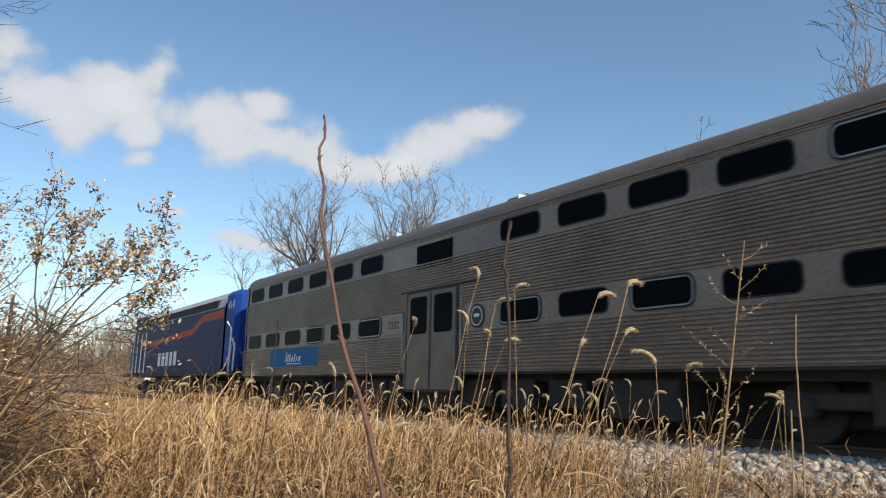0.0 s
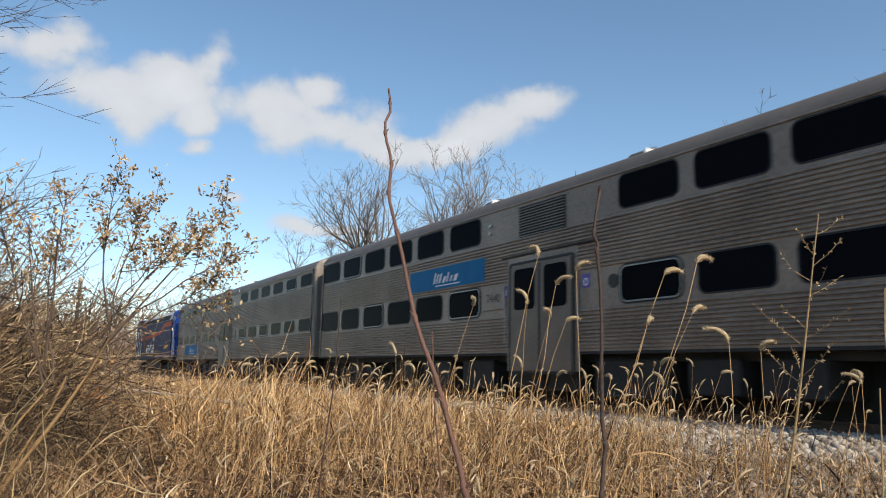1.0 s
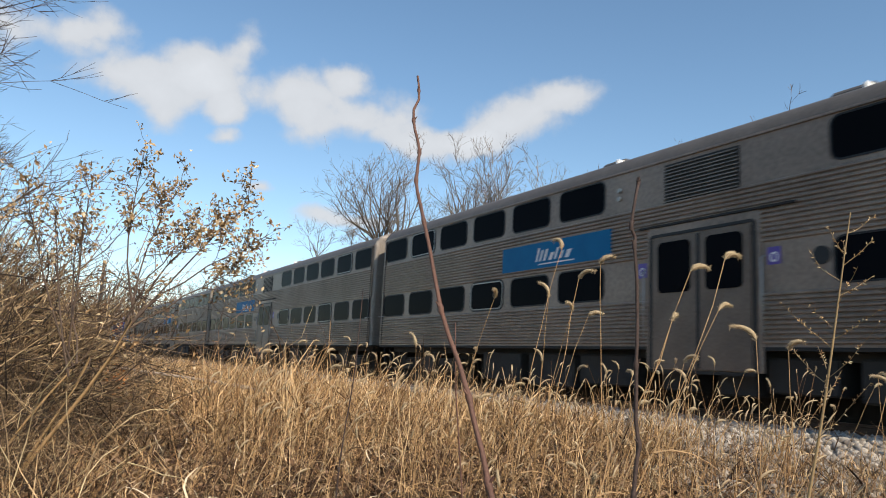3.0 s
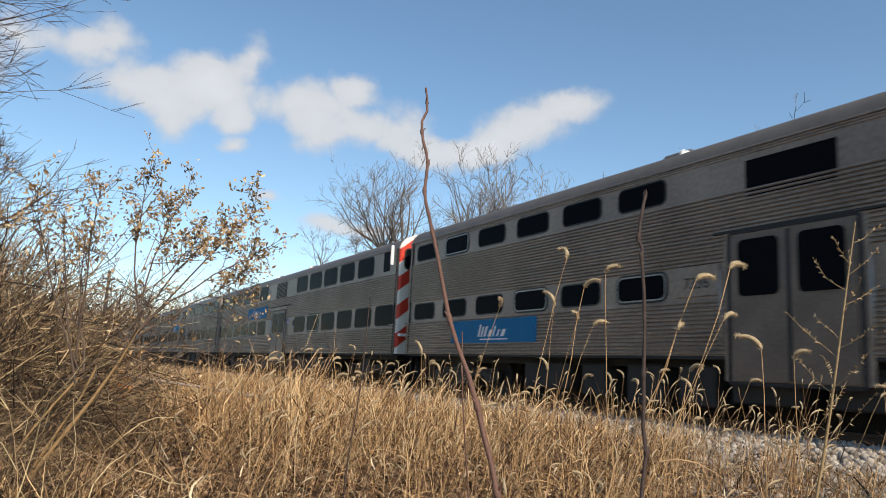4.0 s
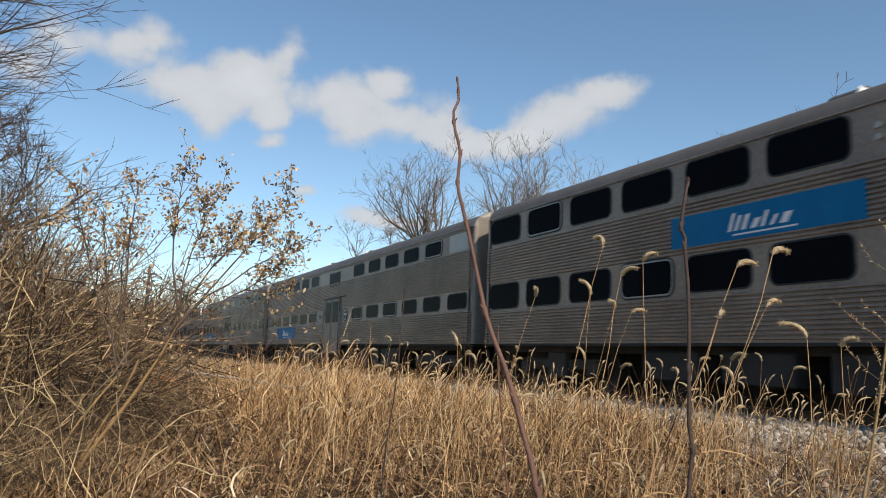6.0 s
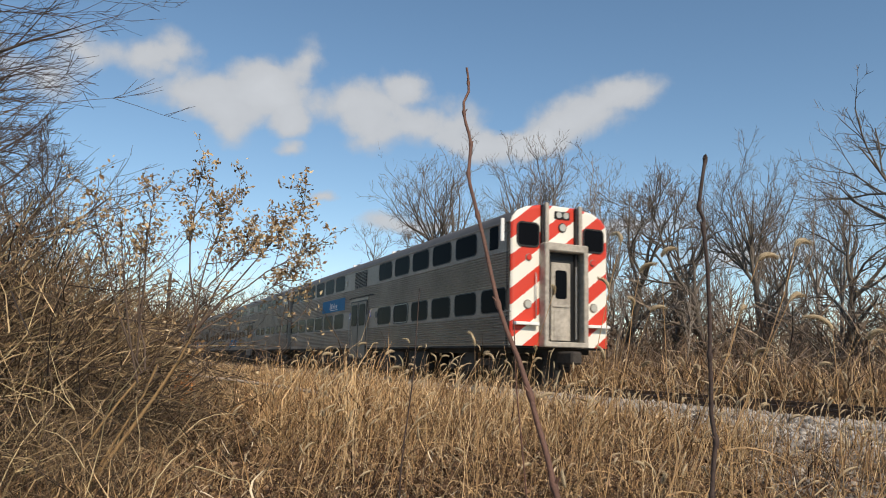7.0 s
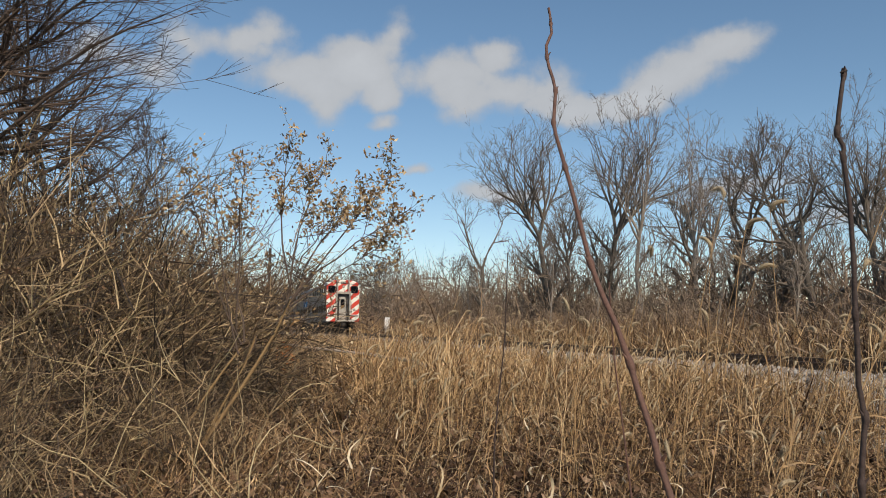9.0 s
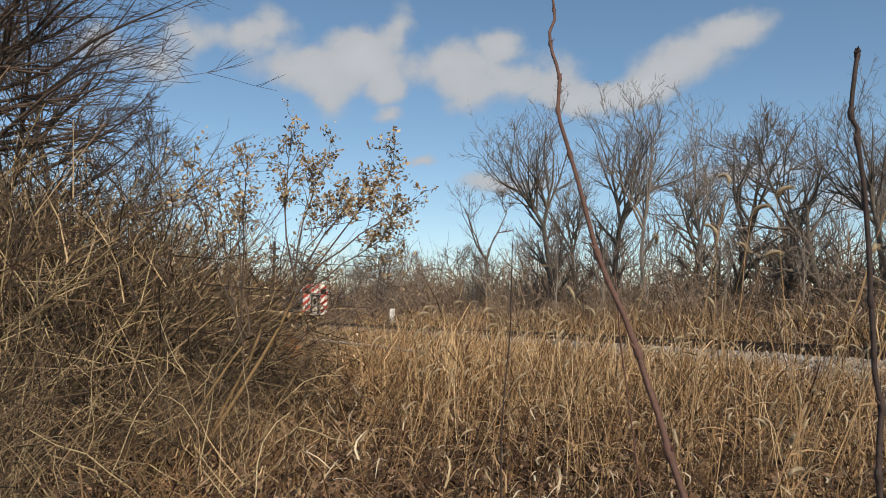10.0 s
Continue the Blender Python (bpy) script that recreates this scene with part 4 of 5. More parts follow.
def bush(seed, label, wide, tall, canes, name="bramble_bush", category="bush", material=None, twigs=4, r=0.006, lean=0.9, wander=0.13):
    """A thicket of arching canes that fork into thin twigs."""
    rs = np.random.RandomState(seed)
    lines, small = [], []
    for _ in range(canes):
        a, q = rs.uniform(0, 6.28), wide * math.sqrt(rs.uniform(0, 1))
        p = (q * math.cos(a), q * math.sin(a), -0.05)
        h = tall * rs.uniform(0.45, 1.05) * (1 - 0.35 * (q / wide) ** 2)
        d = (rs.normal(0, 0.35) * lean, rs.normal(0, 0.35) * lean, 1)
        P, Rr, e = branch(rs, p, d, h, r * rs.uniform(0.7, 1.3), r * 0.4, 4, wander, -0.02)
        lines.append((P, Rr))
        for f in rs.uniform(0.25, 1, twigs):
            i = int(f * 3.99)
            b = branch(rs, P[i] + (P[i + 1] - P[i]) * rs.uniform(0, 1), offshoot(rs, unit(P[i + 1] - P[i]), 25, 75), h * rs.uniform(0.12, 0.4), r * 0.55, r * 0.25, 2, 0.2, -0.02)
            small.append(b[:2])
    t = tagged(new(name), label, category, "thicket of the field")
    if name == "bramble_bush":
        ends = [l[0][-1] for l in small if rs.uniform() < 0.28]
        V = np.concatenate([leaf_bunch(rs, e, rs.randint(1, 4), 0.03, 0.008, 0.022) for e in ends])
        part("leaves", quads("leaves", V, np.arange(len(V)).reshape(-1, 4), LITTER), t, "shrivelled brown leaves")
    if name == "bramble_bush":
        part("pale_cane_mass", tubes("pale_cane_mass", [(P, q * 1.5) for P, q in lines[::5]], CANE, 3, False), t, "bleached straw-coloured canes")
        lines = [l for i, l in enumerate(lines) if i % 5]
    part("cane_mass", tubes("cane_mass", lines, material or BRUSH, 3, False), t)
    part("twig_mass", tubes("twig_mass", [(P, q * 1.4) for P, q in small], material or BRUSH, 2, False), t)
    return t


def thickets():
    near = [bush(40 + i, "tangled dry bramble bush, tan and brown canes", 1.2, 3.2, 280, twigs=8, r=0.0078, lean=1.5, wander=0.24) for i in range(3)]
    spots = [(-2.3, 7.4, 1.0), (-1.25, 9.0, 0.95), (-3.4, 8.4, 1.15), (-2.4, 10.2, 1.1), (-0.55, 10.8, 0.85), (-4.2, 10.8, 1.3), (-1.7, 12.4, 1.15), (-3.4, 13.4, 1.35), (-1.6, 6.2, 0.55), (-2.6, 5.6, 0.7), (-0.7, 7.6, 0.5), (-4.6, 7.4, 1.2), (-0.5, 13.8, 1.0), (-2.0, 15.4, 1.3), (0.1, 8.8, 0.4), (-0.2, 6.4, 0.36), (0.4, 11.4, 0.5), (-3.0, 11.4, 1.5), (-1.6, 10.2, 0.95), (-4.6, 13.0, 1.6), (-2.6, 14.6, 1.3), (-1.0, 15.6, 1.4), (-5.6, 9.4, 1.5), (-1.2, 4.5, 0.3), (-2.0, 4.6, 0.4), (-1.6, 5.2, 0.5), (-1.0, 10.2, 1.1), (-1.6, 11.6, 1.25), (-2.2, 9.4, 1.15), (-3.2, 10.4, 1.4)]
    for i, (x, y, s) in enumerate(spots):
        m = pose(x, y, land(x, y), 0, 0, i * 67)
        t = near[i] if i < 3 else copy_thing(near[i % 3], m)
        t.matrix_basis = m
        t.scale = (s, s, s)
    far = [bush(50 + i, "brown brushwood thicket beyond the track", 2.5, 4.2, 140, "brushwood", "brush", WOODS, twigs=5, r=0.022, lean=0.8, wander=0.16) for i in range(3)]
    k = 0
    for y in list(np.arange(8, 66, 3.2)) + [70, 76, 83, 91, 100, 110, 122, 136]:
        for x in (15.8, 18.6, 22.4):
            m = pose(x + 0.9 * math.sin(y * 3.1 + x), y + math.cos(y * 2.3) * 0.8, land(x, y), 0, 0, k * 51)
            t = far[k] if k < 3 else copy_thing(far[k % 3], m)
            t.matrix_basis = m
            s = (0.85 + 0.25 * math.sin(k * 2.4)) * (1.75 if y > 68 else 1.0)
            t.scale = (s, s, s * {15.8: 0.5, 18.6: 0.8, 22.4: 1.0}[x])
            k += 1
    for i in range(26):
        y = 10 + i * 3.1 + (i / 26) ** 2 * 40
        x = 27.5 + 3.5 * math.sin(i * 2.1)
        s = 1.25 + 0.3 * math.sin(i * 1.3)
        t = copy_thing(far[k % 3], pose(x, y, land(x, y), 0, 0, k * 51))
        t.scale = (s * 1.3, s * 1.3, s * (0.85 + y / 90))
        k += 1
    for x, y, s in ((0.9, 10.0, 0.2), (1.7, 13.5, 0.24), (0.8, 15.0, 0.3), (3.0, 24.0, 0.3), (1.2, 19.0, 0.35)):
        t = copy_thing(near[k % 3], pose(x, y, land(x, y), 0, 0, k * 51))
        t.scale = (s * 1.6, s * 1.6, s * 1.7)
        k += 1
    for x, y, s in ((2, 118, 2.9), (4, 135, 3.2), (8, 145, 3.4), (12, 158, 3.6), (17, 142, 3.3), (20, 125, 3.0), (22, 112, 2.8), (2, 118, 1.5), (-3, 110, 1.6), (6, 128, 1.6), (-8, 100, 1.7), (-12, 92, 1.6), (10.7, 165, 1.8), (14, 150, 1.8), (-1, 75, 1.0), (-4, 64, 1.1), (-7, 55, 1.1), (-9, 46, 1.1), (1.5, 90, 1.0), (0, 60, 0.8)):
        t = copy_thing(far[k % 3], pose(x, y, land(x, y), 0, 0, k * 51))
        t.scale = (s, s, s)
        k += 1


thickets()


def far_woods():
    """The grey-brown wood behind the first trees: crowded thin stems, each with a few raised twigs."""
    rs = np.random.RandomState(61)
    lines = []
    for _ in range(1500):
        y = rs.uniform(8, 190)
        x = rs.uniform(36, 58) if y < 120 else rs.uniform(14, 58)
        h = rs.uniform(3.5, 8.0) * (1.0 if y < 120 else 1.25)
        P, Rr, d = branch(rs, (x, y, -0.4), (rs.normal(0, 0.1), rs.normal(0, 0.1), 1), h, 0.07, 0.02, 4, 0.06, 0.04)
        lines.append((P, Rr))
        for f in rs.randint(1, 5, 7):
            b = branch(rs, P[f], offshoot(rs, unit(P[f] - P[f - 1]), 20, 55), h * rs.uniform(0.15, 0.35), 0.03, 0.012, 3, 0.12, 0.1)
            lines.append(b[:2])
    # the pale brush tone stands in for haze over the distant stems
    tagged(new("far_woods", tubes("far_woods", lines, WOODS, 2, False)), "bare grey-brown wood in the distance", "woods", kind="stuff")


far_woods()


# ---- dry field grass ----
def field(name, label, rs, x, y, h, w, lean, material, droop=0.35):
    """A stretch of grass: thin upright culms among arching leaves."""
    z = land_a(x, y)
    root = np.stack([x, y, z - 0.02], -1)
    n = len(x)
    a = rs.uniform(0, 6.28, n)
    leafy = rs.uniform(0, 1, n) < 0.78
    reach = np.abs(rs.normal(0, lean, n)) * h * np.where(leafy, 1.5, 0.7)
    wide = w * np.where(leafy, 1.5, 0.7)
    high = h * np.where(leafy, 0.85, 1.05)
    me = ribbons(name, root, np.stack([np.cos(a) * reach + 0.10 * h, np.sin(a) * reach], -1), high, wide, material, rs, droop, 4)
    return tagged(new(name, me), label, "grass", kind="stuff")


def clumpy(rs, x, y, s, amount):
    """Keeps the points where a slow noise is high."""
    v = np.array([noise.noise((a * s, b * s, 7.7)) for a, b in zip(x, y)])
    return v > rs.uniform(-amount, amount, len(x)) * 0.6


def gathered(rs, x, y, share, spread):
    """Draws most of the points in to tufts, so that dark gaps open between them."""
    n = len(x)
    k = rs.randint(0, max(int(n * share), 1), n)
    loose = rs.uniform(0, 1, n) < 0.2
    far = np.hypot(x[k], y[k]) / 8
    gx, gy = x[k] + rs.normal(0, spread, n) * far, y[k] + rs.normal(0, spread, n) * far
    return np.where(loose, x, gx), np.where(loose, y, gy)


def tufted(rs, x, y):
    """Height factors: uneven tufts, and a few culms that stand clear of the rest."""
    v = np.array([noise.noise((a * 1.6, b * 1.6, 3.1)) for a, b in zip(x, y)])
    return (0.95 + 0.55 * v) * np.where(rs.uniform(0, 1, len(x)) < 0.07, rs.uniform(1.2, 1.6, len(x)), 1.0)


def grasses():
    rs = np.random.RandomState(9)

    def fan(n, d0, d1, a0, a1, power=1.0):
        d = d0 + (d1 - d0) * rs.uniform(0, 1, n) ** power
        a = np.radians(rs.uniform(a0, a1, n))
        return d * np.sin(a), d * np.cos(a)

    # short tangle close by
    x, y = fan(20000, 2.2, 7.5, -24, 72, 0.75)
    ok = (x < 7.2)
    x, y = x[ok], y[ok]
    n = len(x)
    x, y = gathered(rs, x, y, 0.06, 0.13)
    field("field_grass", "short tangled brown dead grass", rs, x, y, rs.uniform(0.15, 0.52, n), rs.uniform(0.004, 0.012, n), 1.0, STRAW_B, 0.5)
    # tall golden grass
    x, y = fan(33000, 4.6, 15.0, 5, 68, 0.8)
    ok = (x < 7.3) & clumpy(rs, x, y, 0.9, 0.5)
    x, y = x[ok], y[ok]
    n = len(x)
    x, y = gathered(rs, x, y, 0.05, 0.12)
    slope = np.clip((np.hypot(x, y) - 4) / 6, 0.35, 1)
    h = rs.uniform(0.38, 1.05, n) * slope * np.where(np.degrees(np.arctan2(x, y)) > 45, 0.62, np.where((np.degrees(np.arctan2(x, y)) > 22) & (np.hypot(x, y) > 7), 0.9, 1.0))
    h *= tufted(rs, x, y)
    field("tall_grass", "tall golden dry grass in the field", rs, x, y, h, rs.uniform(0.005, 0.016, n), 1.3, STRAW, 0.55)
    # the bright ridge of grass before the track
    x, y = fan(14000, 9.5, 20.0, 9, 40)
    ok = (x < 7.4)
    x, y = x[ok], y[ok]
    n = len(x)
    x, y = gathered(rs, x, y, 0.06, 0.09)
    bump = 0.12 + 0.35 * np.exp(-((np.degrees(np.arctan2(x, y)) - 15) / 4.0) ** 2)
    field("ridge_grass", "pale straw-coloured grass before the track", rs, x, y, (rs.uniform(0.6, 1.15, n) + bump) * tufted(rs, x, y) * np.where(np.degrees(np.arctan2(x, y)) > 21, 0.94, 1.0), rs.uniform(0.008, 0.024, n), 0.9, STRAW, 0.5)
    x, y = fan(24000, 18, 75, 0, 24, 0.9)
    ok = (x < 7.4)
    x, y = x[ok], y[ok]
    n = len(x)
    field("far_grass", "dry grass along the track", rs, x, y, rs.uniform(0.5, 1.05, n), rs.uniform(0.012, 0.028, n), 0.3, STRAW)
    # brown stems of weeds between the tufts
    x, y = fan(5200, 5.0, 19.0, 4, 66, 0.9)
    ok = (x < 7.3) & clumpy(rs, x, y, 0.6, 0.6)
    x, y = x[ok], y[ok]
    n = len(x)
    field("weed_stems", "dark brown dead weed stems among the grass", rs, x, y, rs.uniform(0.4, 1.05, n) * np.clip(np.hypot(x, y) / 10, 0.4, 1), rs.uniform(0.008, 0.022, n), 0.7, DARK_WEED, 0.3)
    # tufts that creep up the stones
    n = 14000
    y = 6 + 50 * rs.uniform(0, 1, n) ** 1.6
    x = 6.6 + 1.5 * rs.uniform(0, 1, n) ** 1.5
    ok = clumpy(rs, x, y, 0.9, 0.5)
    x, y = x[ok], y[ok]
    n = len(x)
    field("shoulder_grass", "sparse dry tufts on the stony shoulder", rs, x, y, rs.uniform(0.28, 0.85, n), rs.uniform(0.006, 0.015, n), 0.5, STRAW, 0.6)
    # beyond the track
    n = 26000
    x, y = rs.uniform(13.2, 22, n), 4 + 76 * rs.uniform(0, 1, n) ** 1.3
    field("verge_grass", "brown grass and weeds beyond the track", rs, x, y, rs.uniform(0.8, 2.3, n), rs.uniform(0.010, 0.024, n), 0.35, STRAW_B)
    n = 15000
    x, y = rs.uniform(13.2, 17, n), 4 + 70 * rs.uniform(0, 1, n) ** 1.3
    field("pale_verge", "pale dry grass beyond the track", rs, x, y, rs.uniform(0.6, 1.9, n), rs.uniform(0.010, 0.026, n), 0.45, STRAW)
    # the corner between the field and the stones
    x, y = fan(26000, 3.0, 10.5, 38, 72, 0.7)
    ok = (x < 7.7) & clumpy(rs, x, y, 1.1, 0.8)
    x, y = x[ok], y[ok]
    n = len(x)
    x, y = gathered(rs, x, y, 0.05, 0.11)
    field("corner_grass", "thin pale dry grass beside the stones", rs, x, y, rs.uniform(0.18, 0.55, n) * tufted(rs, x, y), rs.uniform(0.004, 0.010, n), 0.9, STRAW, 0.5)
    # seeding grass that stands clear of the rest
    x, y = fan(500, 5.2, 10.0, 10, 54, 0.8)
    ok = x < 7.2
    x, y = x[ok], y[ok]
    stems, heads = [], []
    for px, py in zip(x, y):
        far = math.hypot(px, py)
        top = rs.uniform(0.55, 1.3) + 0.045 * (far - 5) * (1 if px / py < 0.7 else 0.5)
        P, Rr, d = branch(rs, (px, py, land(px, py) - 0.03), (rs.normal(0.16, 0.26), rs.normal(0, 0.2), 1), top, 0.0042, 0.0022, 5, 0.07, -0.01)
        stems.append((P, Rr))
        q, e, pts = P[-1], d, []
        turn = rs.normal(0, 0.5) + (0 if rs.uniform() < 0.75 else math.pi)
        L = rs.uniform(0.07, 0.15)
        bend = rs.uniform(0.06, 0.32)
        for _ in range(6):
            pts.append(q)
            e = unit(e + np.array([math.cos(turn), math.sin(turn), 0]) * bend + np.array([0, 0, -bend * 0.6]))
            q = q + e * L / 5
        heads.append((np.array(pts), np.array([0.003, 0.008, 0.0105, 0.010, 0.007, 0.002]) * rs.uniform(0.35, 0.95)))
        for j in (2, 3):
            if rs.uniform() < 0.6:
                b = branch(rs, P[j], (rs.normal(0, 0.7), rs.normal(0, 0.7), 0.8), rs.uniform(0.15, 0.35), 0.004, 0.0012, 4, 0.1, -0.22)
                stems.append(b[:2])
    tagged(new("seeding_stems", tubes("seeding_stems", stems, STRAW, 3)), "straw-coloured stems of seeding grass", "grass", kind="stuff")
    tagged(new("seeding_heads", tubes("seeding_heads", heads, SEED, 5)), "pale nodding seed heads over the grass", "grass", kind="stuff")
    # left part, under the brambles
    x, y = fan(12000, 5, 16, -24, 8)
    n = len(x)
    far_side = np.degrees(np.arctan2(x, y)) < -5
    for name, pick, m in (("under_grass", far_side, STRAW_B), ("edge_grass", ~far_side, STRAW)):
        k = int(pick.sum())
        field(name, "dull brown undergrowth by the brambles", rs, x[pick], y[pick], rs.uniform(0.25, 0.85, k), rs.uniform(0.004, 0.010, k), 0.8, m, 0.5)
    # stalks lying and leaning every way
    x, y = fan(40000, 2.3, 12.0, -24, 68, 0.75)
    ok = x < 7.2
    x, y = x[ok], y[ok]
    n = len(x)
    d = np.hypot(x, y)
    z = land_a(x, y) + rs.uniform(0.02, 1, n) ** 1.5 * np.clip(0.085 * d, 0.25, 0.85)
    a, up, L = rs.uniform(0, 6.28, n), rs.normal(0, 0.45, n), rs.uniform(0.08, 0.42, n)
    me = ribbons("fallen_stalks", np.stack([x, y, z], -1), np.stack([np.cos(a) * L, np.sin(a) * L], -1), up * L, rs.uniform(0.004, 0.011, n), STRAW_B, rs, 0.1, 3)
    tagged(new("fallen_stalks", me), "dry stalks lying tangled in the grass", "grass", kind="stuff")
    # broad pale blades here and there
    x, y = fan(650, 2.2, 8.5, 5, 66, 0.8)
    ok = x < 6.6
    x, y = x[ok], y[ok]
    n = len(x)
    z = land_a(x, y) + rs.uniform(0.1, 0.55, n)
    a, L = rs.uniform(0, 6.28, n), rs.uniform(0.12, 0.32, n)
    me = ribbons("broad_blades", np.stack([x, y, z], -1), np.stack([np.cos(a) * L * 0.7, np.sin(a) * L * 0.7], -1), L * rs.uniform(0.2, 1.0, n), rs.uniform(0.007, 0.016, n), PALE_BLADE, rs, 0.7, 5)
    tagged(new("broad_blades", me), "broad bleached blades of dead grass", "grass", kind="stuff")
    # fallen leaves
    x, y = fan(20000, 2.4, 11, -24, 60, 0.8)
    ok = x < 6.8
    x, y = x[ok], y[ok]
    n = len(x)
    c = np.stack([x, y, land_a(x, y) + rs.uniform(0.02, 0.34, n)], -1)
    u = rs.normal(0, 1, (n, 3)) * [1, 1, 0.5]
    u /= np.linalg.norm(u, axis=1, keepdims=True)
    v = np.cross(u, rs.normal(0, 1, (n, 3)))
    v /= np.linalg.norm(v, axis=1, keepdims=True)
    s = rs.uniform(0.012, 0.034, n)[:, None]
    w = np.cross(u, v) * s * 0.5
    V = np.stack([c - u * s * 1.4, c - v * s * 0.7 + w, c + u * s * 1.4, c + v * s * 0.7 + w], 1).reshape(-1, 3)
    F = np.arange(4 * n).reshape(-1, 4)
    tagged(new("leaf_litter", quads("leaf_litter", V, F, LITTER)), "curled brown dead leaves among the grass", "leaves", kind="stuff")


grasses()


# ---- single plants ----
def seed_head(rs, P, d, length, thick, name="seed_head"):
    """A drooping bristly head: core tube with fine bristles."""
    pts, q, e = [], np.array(P, float), unit(np.array(d, float))
    side = unit(np.array([rs.normal(0.6, 0.5), rs.normal(0, 0.6), 0]))
    for i in range(8):
        pts.append(q.copy())
        e = unit(e + side * rs.uniform(0.12, 0.32) + np.array([0, 0, -0.19]))
        q = q + e * length / 7
    rad = thick * np.array([0.35, 0.8, 1.0, 1.0, 0.95, 0.85, 0.6, 0.2])
    lines = [(np.array(pts), rad)]
    for _ in range(150):
        i = rs.randint(0, 7)
        p = pts[i] + (pts[i + 1] - pts[i]) * rs.uniform(0, 1)
        o = offshoot(rs, unit(pts[i + 1] - pts[i]), 35, 75)
        lines.append((np.array([p, p + o * (thick * rs.uniform(1.25, 1.75))]), np.array([0.0011, 0.0004])))
    return lines


def foxtail(seed, tall, bend, label):
    rs = np.random.RandomState(seed)
    t = tagged(new("foxtail_grass"), label, "grass stem", "foxtail stems in the field")
    P, Rr, d = branch(rs, (0, 0, -0.05), (bend, rs.normal(0, 0.05), 1), tall, 0.0026, 0.0013, 9, 0.06, -0.005)
    part("stem", tubes("stem", [(P, Rr)], STRAW, 5), t)
    part("seed_head", tubes("seed_head", seed_head(rs, P[-1], d, rs.uniform(0.075, 0.12), 0.0098), SEED, 4), t, "pale bristly drooping seed head")
    for f in (2, 4, 5):
        a = rs.uniform(0, 6.28)
        n = 6
        s = np.linspace(0, 1, n)
        L = rs.uniform(0.18, 0.32)
        c = P[f] + np.stack([np.cos(a) * L * s, np.sin(a) * L * s, 0.10 * s - 0.22 * s ** 2], -1)
        w = np.array([-math.sin(a), math.cos(a), 0.3]) * (0.005 * (1 - s) + 0.0006)[:, None]
        V = np.stack([c - w, c + w], 1).reshape(-1, 3)
        F = np.array([(2 * i, 2 * i + 1, 2 * i + 3, 2 * i + 2) for i in range(n - 1)])
        part("leaf", quads("leaf", V, F, STRAW), t)
    tip = P[-1]
    return t, tip


def foxtails():
    kinds = [foxtail(60 + i, 1.5, b, "straw-coloured foxtail stem with a pale drooping seed head") for i, b in enumerate((0.30, 0.12, 0.45, 0.02, 0.22, 0.35, 0.16, 0.27, 0.08))]
    tips = [
        (2.79, 3.74, 2.05), (2.71, 3.28, 1.92), (2.81, 3.59, 1.84), (2.67, 4.31, 1.78), (3.09, 4.26, 1.82), (2.62, 2.54, 1.78), (2.57, 2.3, 1.8), (2.49, 2.53, 1.55),
        (2.85, 2.58, 1.63), (2.41, 2.02, 1.46), (2.64, 2.05, 1.45), (2.82, 2.77, 1.39), (2.97, 3.85, 1.71), (3.06, 4.28, 1.38), (2.92, 3.63, 1.65)]
    rr = random.Random(8)
    for _ in range(75):
        d, a = rr.uniform(4.0, 8.5), radians(rr.uniform(14, 60))
        tips.append((d * math.sin(a), d * math.cos(a), rr.uniform(0.95, 1.45)))
    for _ in range(30):
        d, a = rr.uniform(9, 14), radians(rr.uniform(12, 32))
        tips.append((d * math.sin(a), d * math.cos(a), rr.uniform(1.15, 1.6)))
    for _ in range(14):
        d, a = rr.uniform(1.9, 3.2), radians(rr.uniform(28, 56))
        tips.append((d * math.sin(a), d * math.cos(a), rr.uniform(0.7, 1.05)))
    for i, (x, y, z) in enumerate(tips):
        k = i % 9
        t, tip = kinds[k]
        turn = rr.uniform(-60, 40)
        s = (z - land(x, y)) / tip[2]
        w = Matrix.Rotation(radians(turn), 3, "Z") @ Vector(tip) * s
        m = pose(x - w.x, y - w.y, land(x - w.x, y - w.y), 0, 0, turn)
        if i >= 9:
            t = copy_thing(t, m)
        t.matrix_basis = m
        t.scale = (s, s, s)


foxtails()


